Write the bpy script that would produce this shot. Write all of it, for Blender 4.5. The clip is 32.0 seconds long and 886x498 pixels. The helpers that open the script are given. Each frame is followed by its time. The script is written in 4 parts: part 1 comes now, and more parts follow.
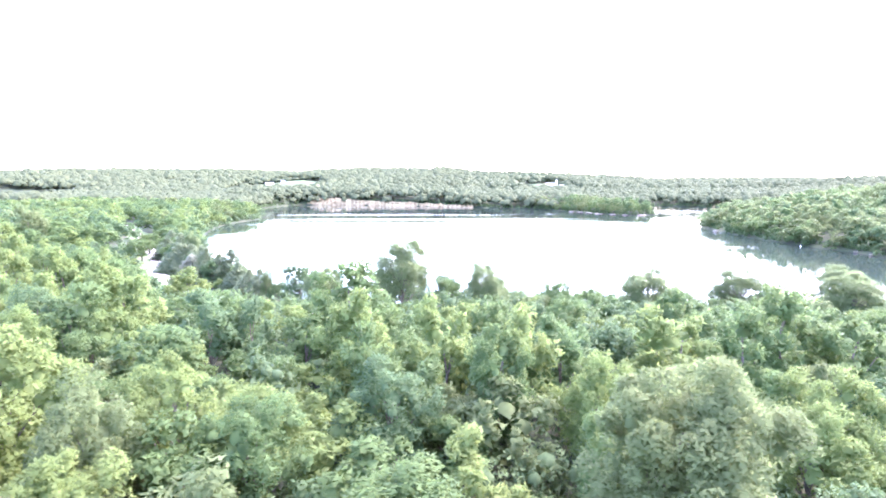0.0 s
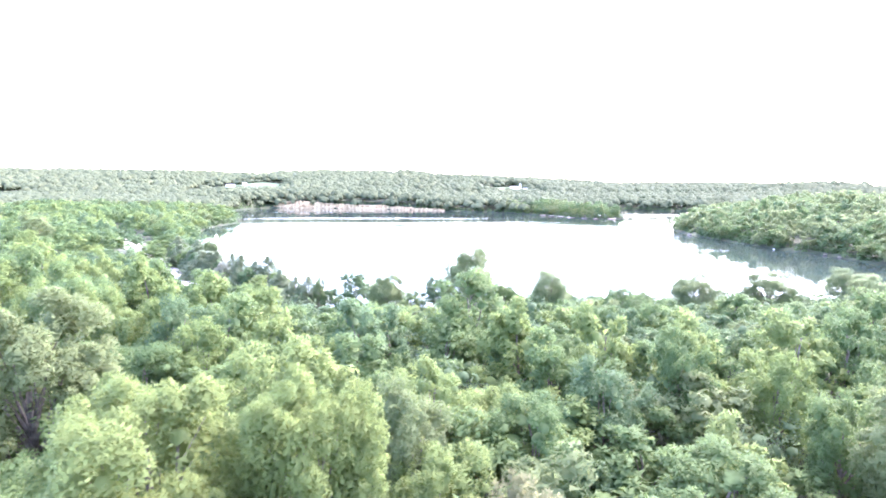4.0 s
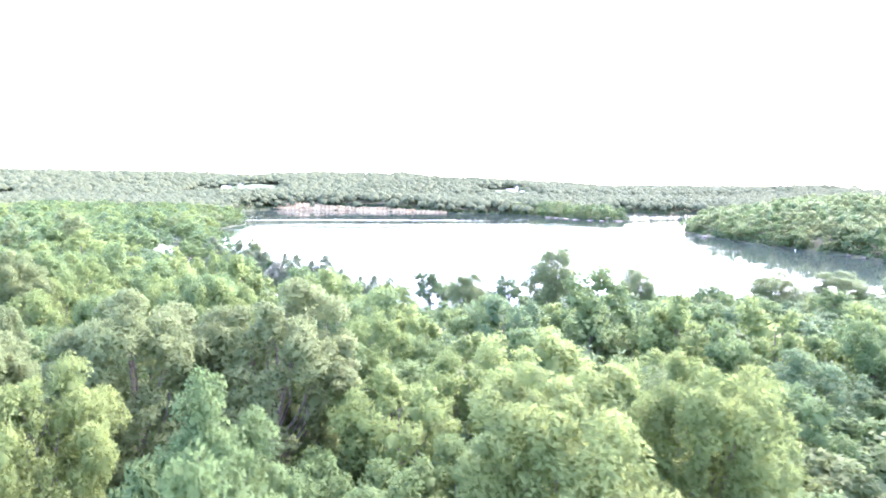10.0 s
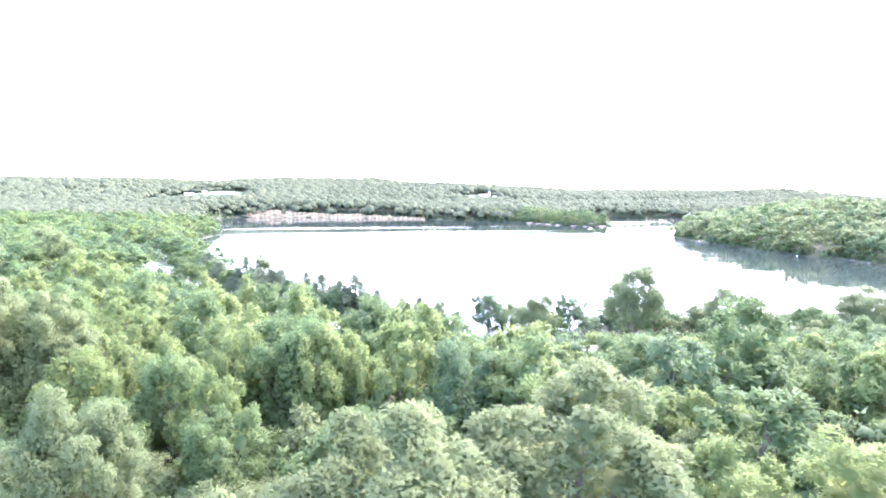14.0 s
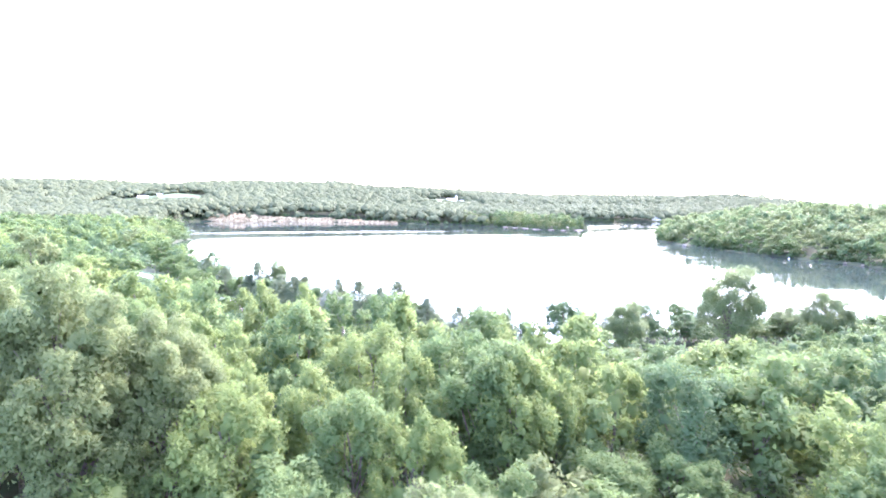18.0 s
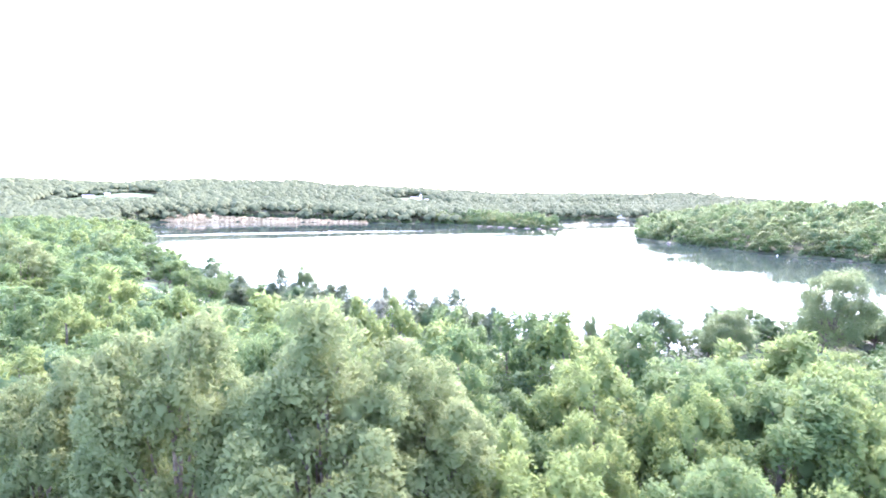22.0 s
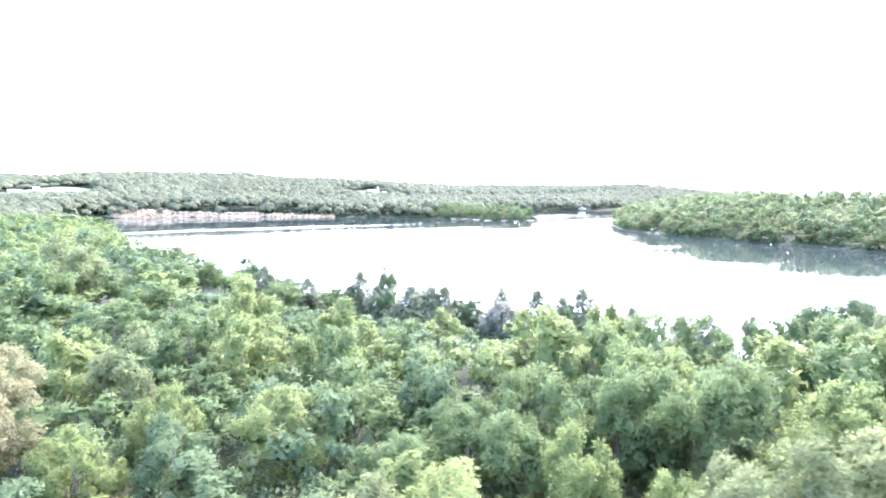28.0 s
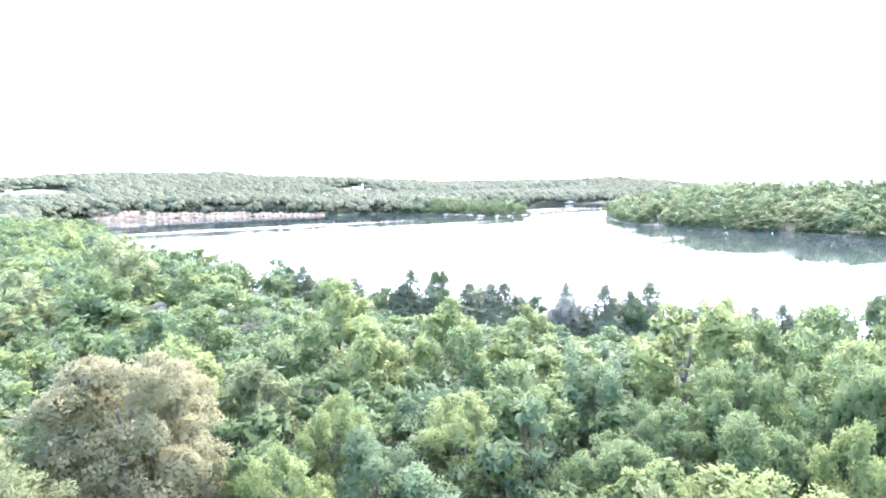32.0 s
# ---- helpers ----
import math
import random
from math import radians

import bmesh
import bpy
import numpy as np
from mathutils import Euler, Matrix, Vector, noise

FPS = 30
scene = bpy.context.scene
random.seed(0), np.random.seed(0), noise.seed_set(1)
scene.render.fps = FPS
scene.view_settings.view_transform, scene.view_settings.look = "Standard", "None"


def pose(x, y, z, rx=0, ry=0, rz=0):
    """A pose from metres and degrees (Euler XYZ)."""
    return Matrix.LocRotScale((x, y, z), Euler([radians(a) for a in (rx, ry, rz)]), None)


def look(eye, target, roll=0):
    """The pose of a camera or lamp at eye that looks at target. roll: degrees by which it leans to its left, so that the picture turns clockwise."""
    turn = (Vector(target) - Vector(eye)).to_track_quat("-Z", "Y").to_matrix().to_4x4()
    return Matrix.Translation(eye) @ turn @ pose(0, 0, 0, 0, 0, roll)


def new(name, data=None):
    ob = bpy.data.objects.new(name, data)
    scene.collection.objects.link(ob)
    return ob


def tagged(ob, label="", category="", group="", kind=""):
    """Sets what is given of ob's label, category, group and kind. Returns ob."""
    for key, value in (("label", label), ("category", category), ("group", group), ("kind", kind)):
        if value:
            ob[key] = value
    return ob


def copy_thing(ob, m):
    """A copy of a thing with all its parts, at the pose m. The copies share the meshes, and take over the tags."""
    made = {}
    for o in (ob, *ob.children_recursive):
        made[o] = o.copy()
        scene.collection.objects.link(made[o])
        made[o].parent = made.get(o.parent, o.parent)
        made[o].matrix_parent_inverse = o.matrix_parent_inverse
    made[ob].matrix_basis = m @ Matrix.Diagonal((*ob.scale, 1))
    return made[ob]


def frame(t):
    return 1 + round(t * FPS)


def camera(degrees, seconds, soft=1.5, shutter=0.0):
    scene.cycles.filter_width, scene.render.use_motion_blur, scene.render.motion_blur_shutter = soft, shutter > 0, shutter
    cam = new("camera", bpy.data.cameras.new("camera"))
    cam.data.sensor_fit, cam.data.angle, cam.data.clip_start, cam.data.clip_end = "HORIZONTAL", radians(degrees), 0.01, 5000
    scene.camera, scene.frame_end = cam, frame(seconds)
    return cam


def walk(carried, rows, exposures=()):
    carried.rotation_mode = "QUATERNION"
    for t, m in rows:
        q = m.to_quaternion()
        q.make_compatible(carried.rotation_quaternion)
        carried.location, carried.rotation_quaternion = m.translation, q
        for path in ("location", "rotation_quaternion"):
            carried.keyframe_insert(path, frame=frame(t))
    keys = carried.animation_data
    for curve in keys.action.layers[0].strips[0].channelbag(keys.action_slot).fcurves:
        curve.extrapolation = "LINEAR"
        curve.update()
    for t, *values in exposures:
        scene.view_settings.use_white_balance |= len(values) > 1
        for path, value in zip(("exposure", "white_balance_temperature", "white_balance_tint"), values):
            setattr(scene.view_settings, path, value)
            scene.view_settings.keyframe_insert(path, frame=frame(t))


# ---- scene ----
cam = camera(79.9, 32.0, soft=1.65, shutter=0.5)
PATH = [
    (0, (1.844, 0.295, 26.174), (1.816, 2.28, 25.934), -0.1),
    (0.5, (-0.887, -0.151, 26.222), (-0.887, 1.834, 25.981), -0.0),
    (1, (-3.645, -0.657, 26.284), (-3.62, 1.328, 26.044), 0.0),
    (1.5, (-6.326, -1.174, 26.439), (-6.276, 0.811, 26.201), 0.1),
    (2, (-9.071, -1.714, 27.263), (-8.996, 0.27, 27.026), 0.2),
    (2.5, (-11.733, -2.384, 28.147), (-11.639, -0.4, 27.913), 0.2),
    (3, (-14.017, -2.957, 28.145), (-13.907, -0.974, 27.913), 0.2),
    (3.5, (-16.051, -3.603, 28.013), (-15.925, -1.621, 27.781), 0.2),
    (5.5, (-25.923, -5.401, 27.242), (-25.716, -3.425, 27.013), 0.3),
    (6, (-28.381, -5.816, 27.181), (-28.144, -3.844, 26.954), 0.3),
    (6.5, (-30.075, -6.41, 27.216), (-29.806, -4.442, 26.991), 0.2),
    (7, (-30.692, -6.924, 27.148), (-30.409, -4.956, 26.927), 0.2),
    (7.5, (-30.627, -7.257, 27.053), (-30.338, -5.29, 26.833), 0.2),
    (8, (-30.504, -7.049, 26.94), (-30.24, -5.079, 26.719), 0.2),
    (8.5, (-31.014, -6.333, 26.858), (-30.797, -4.357, 26.636), 0.3),
    (9, (-32.268, -5.183, 26.881), (-32.069, -3.206, 26.658), 0.3),
    (9.5, (-34.035, -3.663, 26.87), (-33.841, -1.684, 26.648), 0.5),
    (10, (-35.989, -2.024, 26.787), (-35.798, -0.045, 26.566), 0.4),
    (10.5, (-38.204, -0.35, 26.86), (-38.002, 1.627, 26.64), 0.4),
    (11, (-40.45, 1.4, 26.95), (-40.233, 3.376, 26.731), 0.3),
    (11.5, (-42.734, 3.258, 27.054), (-42.495, 5.232, 26.834), 0.4),
    (12, (-44.865, 5.049, 27.188), (-44.61, 7.021, 26.971), 0.3),
    (12.5, (-46.926, 6.895, 27.991), (-46.658, 8.866, 27.777), 0.3),
    (13, (-48.96, 8.394, 28.727), (-48.667, 10.361, 28.517), 0.2),
    (13.5, (-50.667, 10.041, 28.491), (-50.353, 12.006, 28.285), 0.1),
    (15.5, (-58.519, 16.24, 27.487), (-58.145, 18.195, 27.291), 0.2),
    (16, (-60.787, 17.831, 27.384), (-60.39, 19.782, 27.192), 0.3),
    (16.5, (-63.137, 19.498, 27.243), (-62.713, 21.444, 27.055), 0.4),
    (17, (-65.333, 21.024, 27.159), (-64.885, 22.965, 26.973), 0.3),
    (17.5, (-67.507, 22.926, 27.002), (-67.038, 24.861, 26.817), 0.3),
    (18, (-69.59, 24.668, 27.015), (-69.099, 26.598, 26.83), 0.3),
    (18.5, (-71.698, 26.396, 27.071), (-71.184, 28.32, 26.887), 0.3),
    (19, (-73.784, 28.044, 27.132), (-73.25, 29.962, 26.949), 0.2),
    (19.5, (-75.927, 29.744, 27.188), (-75.373, 31.657, 27.004), 0.2),
    (20, (-78.09, 31.372, 27.241), (-77.517, 33.279, 27.057), 0.1),
    (20.5, (-80.27, 33.073, 27.309), (-79.676, 34.973, 27.124), 0.1),
    (21, (-82.4, 34.808, 27.322), (-81.784, 36.702, 27.137), 0.0),
    (21.5, (-84.5, 36.645, 27.285), (-83.861, 38.53, 27.097), 0.1),
    (22, (-86.666, 38.442, 27.258), (-86.008, 40.322, 27.068), 0.1),
    (22.5, (-88.818, 40.184, 27.219), (-88.142, 42.056, 27.027), 0.1),
    (23, (-91.014, 41.8, 27.254), (-90.319, 43.665, 27.062), 0.0),
    (23.5, (-93.287, 43.382, 27.35), (-92.572, 45.24, 27.154), 0.1),
    (24, (-95.558, 45.404, 27.312), (-94.821, 47.253, 27.113), 0.1),
    (24.5, (-97.75, 46.95, 27.4), (-96.992, 48.79, 27.2), 0.0),
    (25, (-99.887, 48.586, 27.514), (-99.114, 50.419, 27.308), -0.0),
    (25.5, (-102.108, 50.156, 27.483), (-101.318, 51.982, 27.275), -0.1),
    (27.5, (-111.044, 56.921, 27.61), (-110.192, 58.718, 27.392), -0.2),
    (28, (-113.32, 58.508, 27.581), (-112.457, 60.299, 27.362), -0.2),
    (28.5, (-115.599, 60.278, 27.495), (-114.721, 62.062, 27.274), -0.2),
    (29, (-117.948, 61.991, 27.439), (-117.059, 63.768, 27.215), -0.2),
    (29.5, (-120.235, 63.741, 27.451), (-119.333, 65.512, 27.224), -0.2),
    (30, (-122.479, 65.478, 27.483), (-121.564, 67.241, 27.252), -0.4),
    (30.5, (-124.422, 66.746, 27.673), (-123.498, 68.504, 27.442), -0.7),
    (31, (-125.599, 67.355, 27.805), (-124.676, 69.114, 27.572), -0.9),
    (31.5, (-125.771, 67.459, 27.657), (-124.843, 69.215, 27.423), -1.2),
    (32, (-125.579, 67.215, 27.551), (-124.643, 68.967, 27.316), -1.2),
]
walk(cam, [(t, look(eye, target, roll)) for t, eye, target, roll in PATH], exposures=[(0, 4.68, 6250, 30), (32, 4.68, 6250, 30)])

# ---- light ----
SUN_AZIMUTH, SUN_HEIGHT = 52.0, 54.0
world = bpy.data.worlds.new("sky")
scene.world = world
world.use_nodes = True
wn = world.node_tree
sky = wn.nodes.new("ShaderNodeTexSky")
sky.sky_type, sky.sun_disc = "NISHITA", False
sky.sun_elevation, sky.sun_rotation = radians(SUN_HEIGHT), radians(SUN_AZIMUTH)
sky.air_density, sky.dust_density, sky.ozone_density, sky.altitude = 1.0, 2.3, 1.0, 200
wn.links.new(sky.outputs[0], wn.nodes["Background"].inputs[0])
wn.nodes["Background"].inputs[1].default_value = 0.15
lamp = bpy.data.lights.new("sun", "SUN")
lamp.energy, lamp.angle, lamp.color = 0.48, radians(20), (1.0, 0.93, 0.8)
sun = new("sun", lamp)
az, el = radians(SUN_AZIMUTH), radians(SUN_HEIGHT)
sun.matrix_world = look((0, 0, 200), Vector((0, 0, 200)) - Vector((math.sin(az) * math.cos(el), math.cos(az) * math.cos(el), math.sin(el))))


# ---- materials ----
def material(name, rough=0.8, spec=0.3):
    m = bpy.data.materials.new(name)
    m.use_nodes = True
    p = m.node_tree.nodes["Principled BSDF"]
    p.inputs["Roughness"].default_value = rough
    p.inputs["Specular IOR Level"].default_value = spec
    return m, m.node_tree, p


def node(t, kind, **inputs):
    n = t.nodes.new(kind)
    for k, v in inputs.items():
        n.inputs[k.replace("_", " ")].default_value = v
    return n


def noise_at(t, scale, detail=4.0, coords="Object", stretch=None):
    c = t.nodes.new("ShaderNodeTexCoord")
    n = node(t, "ShaderNodeTexNoise", Scale=scale, Detail=detail)
    if stretch:
        mp = t.nodes.new("ShaderNodeMapping")
        mp.inputs["Scale"].default_value = stretch
        t.links.new(c.outputs[coords], mp.inputs[0])
        t.links.new(mp.outputs[0], n.inputs["Vector"])
    else:
        t.links.new(c.outputs[coords], n.inputs["Vector"])
    return n.outputs["Fac"]


def ramp(t, fac, stops):
    r = t.nodes.new("ShaderNodeValToRGB")
    e = r.color_ramp.elements
    while len(e) < len(stops):
        e.new(0.5)
    for k, (pos, col) in zip(e, stops):
        k.position, k.color = pos, (*col, 1)
    t.links.new(fac, r.inputs[0])
    return r.outputs[0]


def blend(t, fac, a, b, how="MIX"):
    m = t.nodes.new("ShaderNodeMix")
    m.data_type, m.blend_type = "RGBA", how
    for sock, v in ((m.inputs[0], fac), (m.inputs[6], a), (m.inputs[7], b)):
        if isinstance(v, (int, float)):
            sock.default_value = v
        elif isinstance(v, tuple):
            sock.default_value = (*v, 1)
        else:
            t.links.new(v, sock)
    return m.outputs[2]


def leaf_material(name, dark, light, through_light=0.48, patch_scale=0.45, per=0.35, patches=0.4, gloss=0.1):
    """Leaves: colour differs from tree to tree, from leaf to leaf and in patches over the crown."""
    m, t, p = material(name, 0.62, gloss)
    info = t.nodes.new("ShaderNodeObjectInfo")
    geo = t.nodes.new("ShaderNodeNewGeometry")
    patch = noise_at(t, patch_scale, 3.0)
    per_leaf = blend(t, geo.outputs["Random Per Island"], dark, light)
    per_tree = blend(t, info.outputs["Random"], dark, light)
    col = blend(t, per, per_tree, per_leaf)
    patched = ramp(t, patch, [(0.3, dark), (0.7, light)])
    col = blend(t, patches, col, patched)
    t.links.new(col, p.inputs["Base Color"])
    tr = t.nodes.new("ShaderNodeBsdfTranslucent")
    t.links.new(col, tr.inputs[0])
    mix = t.nodes.new("ShaderNodeMixShader")
    mix.inputs[0].default_value = through_light
    t.links.new(p.outputs[0], mix.inputs[1])
    t.links.new(tr.outputs[0], mix.inputs[2])
    t.links.new(mix.outputs[0], t.nodes["Material Output"].inputs[0])
    return m


def mottled(name, stops, scale, rough=0.9, bump=0.0, bump_scale=None, stretch=None):
    m, t, p = material(name, rough, 0.2)
    a = noise_at(t, scale, 6.0, stretch=stretch)
    t.links.new(ramp(t, a, stops), p.inputs["Base Color"])
    if bump:
        b = t.nodes.new("ShaderNodeBump")
        b.inputs["Strength"].default_value = bump
        t.links.new(noise_at(t, bump_scale or scale * 6, 5.0), b.inputs["Height"])
        t.links.new(b.outputs[0], p.inputs["Normal"])
    return m


LEAF = {
    "green": leaf_material("leaf_green", (0.066, 0.112, 0.044), (0.110, 0.156, 0.058), 0.56),
    "yellow": leaf_material("leaf_yellow_green", (0.102, 0.150, 0.050), (0.160, 0.202, 0.070), 0.58),
    "lime": leaf_material("leaf_pale_yellow", (0.116, 0.156, 0.052), (0.164, 0.204, 0.072), 0.58),
    "blue": leaf_material("leaf_blue_green", (0.062, 0.106, 0.050), (0.095, 0.143, 0.064), 0.56),
    "olive": leaf_material("leaf_grey_olive", (0.094, 0.128, 0.056), (0.142, 0.174, 0.076), 0.6),
    "sage": leaf_material("leaf_pale_sage", (0.098, 0.134, 0.058), (0.146, 0.180, 0.078), 0.6),
    "brown": leaf_material("leaf_brown_olive", (0.116, 0.124, 0.064), (0.168, 0.170, 0.084), 0.6),
    "airy": leaf_material("leaf_pale_shore", (0.114, 0.156, 0.074), (0.170, 0.212, 0.100), 0.68),
}
LEAF["silver"] = leaf_material("leaf_silver", (0.160, 0.180, 0.130), (0.235, 0.250, 0.190), 0.5)
CEDAR_LEAF = leaf_material("cedar_needles", (0.100, 0.132, 0.074), (0.150, 0.184, 0.104), 0.5)
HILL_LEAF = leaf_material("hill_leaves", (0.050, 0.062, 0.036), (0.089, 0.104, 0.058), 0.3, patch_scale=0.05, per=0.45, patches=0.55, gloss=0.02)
SCRUB_LEAF = leaf_material("scrub_leaves", (0.050, 0.088, 0.042), (0.104, 0.146, 0.066), 0.54, patch_scale=0.13, per=0.4, patches=0.6)
BARK = mottled("bark", [(0.3, (0.065, 0.055, 0.044)), (0.7, (0.165, 0.145, 0.118))], 3.0, bump=0.5)
SOIL = mottled("forest_floor", [(0.3, (0.018, 0.022, 0.013)), (0.55, (0.03, 0.042, 0.02)), (0.75, (0.05, 0.045, 0.03))], 0.15)
GRAVEL = mottled("gravel", [(0.3, (0.20, 0.175, 0.16)), (0.7, (0.32, 0.285, 0.27))], 0.8, bump=0.3)
VERGE = mottled("verge_grass", [(0.3, (0.055, 0.09, 0.038)), (0.7, (0.11, 0.145, 0.065))], 0.3)
GRASS = mottled("meadow_grass", [(0.3, (0.036, 0.062, 0.026)), (0.7, (0.064, 0.092, 0.042))], 0.08)
ROCK = mottled("pink_limestone", [(0.25, (0.14, 0.094, 0.052)), (0.5, (0.27, 0.192, 0.112)), (0.72, (0.42, 0.330, 0.205))], 0.2, bump=0.6, stretch=(1.6, 1.6, 0.5))
PALE_ROCK = mottled("pale_limestone", [(0.3, (0.09, 0.082, 0.072)), (0.7, (0.19, 0.172, 0.152))], 0.5, bump=0.5)
WHITE = mottled("white_paint", [(0.3, (0.74, 0.74, 0.72)), (0.7, (0.82, 0.82, 0.80))], 1.0, rough=0.5)
SHINGLE = mottled("grey_shingle", [(0.3, (0.20, 0.20, 0.21)), (0.7, (0.32, 0.32, 0.33))], 2.0)
DARK_GLASS, _, _p = material("window_glass", 0.05, 0.6)
_p.inputs["Base Color"].default_value = (0.03, 0.035, 0.04, 1)


def water_material():
    """Calm lake: almost still, with wind-ruffled bands."""
    m, t, p = material("lake_water", 0.02, 0.5)
    p.inputs["Base Color"].default_value = (0.018, 0.026, 0.024, 1)
    p.inputs["IOR"].default_value = 1.33
    bands = noise_at(t, 0.012, 3.0, stretch=(0.25, 2.2, 1.0))
    ruffle = ramp(t, bands, [(0.50, (0.10, 0.10, 0.10)), (0.62, (1, 1, 1))])
    ripple = noise_at(t, 0.9, 3.0, stretch=(0.5, 1.0, 1.0))
    b = t.nodes.new("ShaderNodeBump")
    b.inputs["Distance"].default_value = 0.12
    t.links.new(ruffle, b.inputs["Strength"])
    t.links.new(ripple, b.inputs["Height"])
    t.links.new(b.outputs[0], p.inputs["Normal"])
    return m


WATER = water_material()

# ---- the plan: shores and heights ----
LAKE = [(4300, -150), (1200, -60), (500, 20), (220, 84), (110, 100), (80, 110), (55, 108), (30, 112), (8, 117), (-8, 114), (-18, 110), (-30, 112), (-43, 121), (-52, 134), (-60, 143),
        (-70, 155), (-80, 171), (-95, 202), (-116, 245), (-134, 292), (-145, 330), (-150, 367), (-146, 408), (-160, 450), (-200, 520), (-222, 590),
        (-212, 680), (-198, 712), (-176, 708), (-140, 706), (-95, 692), (-52, 670), (-8, 646), (40, 612), (95, 572)]
LAKE_EAST = [(120, 522), (136, 478), (152, 456), (184, 464), (182, 486), (160, 530), (170, 600), (215, 642), (262, 642), (343, 612), (400, 612),
             (470, 642), (620, 690), (800, 715), (870, 745), (820, 830), (700, 1000), (1200, 1700), (4300, 2600)]
ISLAND = [(158, 333), (152, 294), (151, 255), (153, 226), (158, 205), (156, 175), (165, 120), (225, 82), (330, 95), (420, 200), (455, 330),
          (430, 440), (340, 476), (240, 428), (190, 378)]


def shore_distance(px, py, ring):
    """Signed distance to a closed ring, positive outside of it."""
    px, py = np.asarray(px, float), np.asarray(py, float)
    best, inside = np.full(px.shape, 1e9), np.zeros(px.shape, bool)
    for (x0, y0), (x1, y1) in zip(ring, ring[1:] + ring[:1]):
        dx, dy = x1 - x0, y1 - y0
        u = np.clip(((px - x0) * dx + (py - y0) * dy) / (dx * dx + dy * dy), 0, 1)
        best = np.minimum(best, np.hypot(px - x0 - u * dx, py - y0 - u * dy))
        if dy:
            inside ^= ((y0 > py) != (y1 > py)) & (px < x0 + (py - y0) * dx / dy)
    return np.where(inside, -best, best)


def smooth(a, b, v):
    u = np.clip((v - a) / (b - a), 0, 1)
    return u * u * (3 - 2 * u)


def land(px, py):
    """How far a place lies from the water's edge, positive on land."""
    return np.maximum(shore_distance(px, py, LAKE + LAKE_EAST), -shore_distance(px, py, ISLAND))


def wave(px, py, size, seed):
    """Soft rolling bumps between -1 and 1."""
    r = np.random.RandomState(seed)
    out = 0
    for k in range(5):
        a, ph, f = r.uniform(0, 6.28), r.uniform(0, 6.28), r.uniform(0.6, 1.5) / size
        out = out + np.sin((px * np.cos(a) + py * np.sin(a)) * f * 6.28 + ph)
    return out / 5


def height(px, py):
    px, py = np.asarray(px, float), np.asarray(py, float)
    d = land(px, py)
    low = 0.7 + 4.2 * (1 - np.exp(-np.maximum(d, 0) / 45))
    north = smooth(720, 1250, py + 0.42 * np.maximum(-px - 250, 0)) * (40 - 20 * smooth(0, 500, px))
    north = north + 16 * np.exp(-((px - 760) / 170) ** 2 - ((py - 880) / 150) ** 2)
    cliff = 6.5 * smooth(0, 7, d) * smooth(560, 610, py + 0.35 * px) * (1 - smooth(-60, 60, px)) * smooth(-330, -260, px)
    isle = 8.0 * smooth(8, 90, -shore_distance(px, py, ISLAND))
    for cx, cy in ((-285, 950), (168, 960)):
        north = north + 5.5 * np.exp(-((px - cx) / 75) ** 2 - ((py - cy) / 45) ** 2)
    swell = 3.5 * wave(px, py, 300, 4) * smooth(60, 400, d) + 6 * wave(px, py, 600, 9) * smooth(300, 700, d)
    h = low + north + cliff + isle + swell
    return np.where(d > 0, h, np.maximum(-3.0, 0.7 + d * 0.6))


def ground_at(x, y):
    return float(height(np.array([x]), np.array([y]))[0])


def part(name, data, mat, parent=None, label=""):
    """One mesh object from a bmesh or a ready mesh."""
    if isinstance(data, bmesh.types.BMesh):
        me = bpy.data.meshes.new(name)
        data.to_mesh(me)
        data.free()
        data = me
    if mat and not data.materials:
        data.materials.append(mat)
    ob = new(name, data)
    ob.parent = parent
    if label:
        tagged(ob, label)
    return ob


def grid_mesh(name, xs, ys, heights):
    nx, ny = len(xs), len(ys)
    gx, gy = np.meshgrid(xs, ys)
    v = np.stack([gx.ravel(), gy.ravel(), heights(gx.ravel(), gy.ravel())], 1)
    i = (np.arange(ny - 1)[:, None] * nx + np.arange(nx - 1)[None]).ravel()
    f = np.stack([i, i + 1, i + nx + 1, i + nx], 1)
    me = bpy.data.meshes.new(name)
    me.from_pydata(v.tolist(), [], f.tolist())
    me.shade_smooth()
    return me


def steps(*spans):
    out = []
    for a, b, s in spans:
        out += list(np.arange(a, b, s))
    return np.array(out + [spans[-1][1]])


xs = steps((-2600, -700, 100), (-700, -260, 20), (-260, 260, 5), (260, 700, 20), (700, 4600, 130))
ys = steps((-600, -60, 45), (-60, 260, 5), (260, 700, 7), (700, 1400, 25), (1400, 4600, 160))
ground = tagged(part("ground", grid_mesh("ground", xs, ys, height), SOIL), "forest floor of dark soil and undergrowth round the lake", "ground", kind="structure")
lake = tagged(part("water", grid_mesh("water", steps((-300, 4600, 175)), steps((-200, 4600, 150)), lambda x, y: x * 0), WATER), "calm pale lake with wind-ruffled bands", "lake", kind="structure")


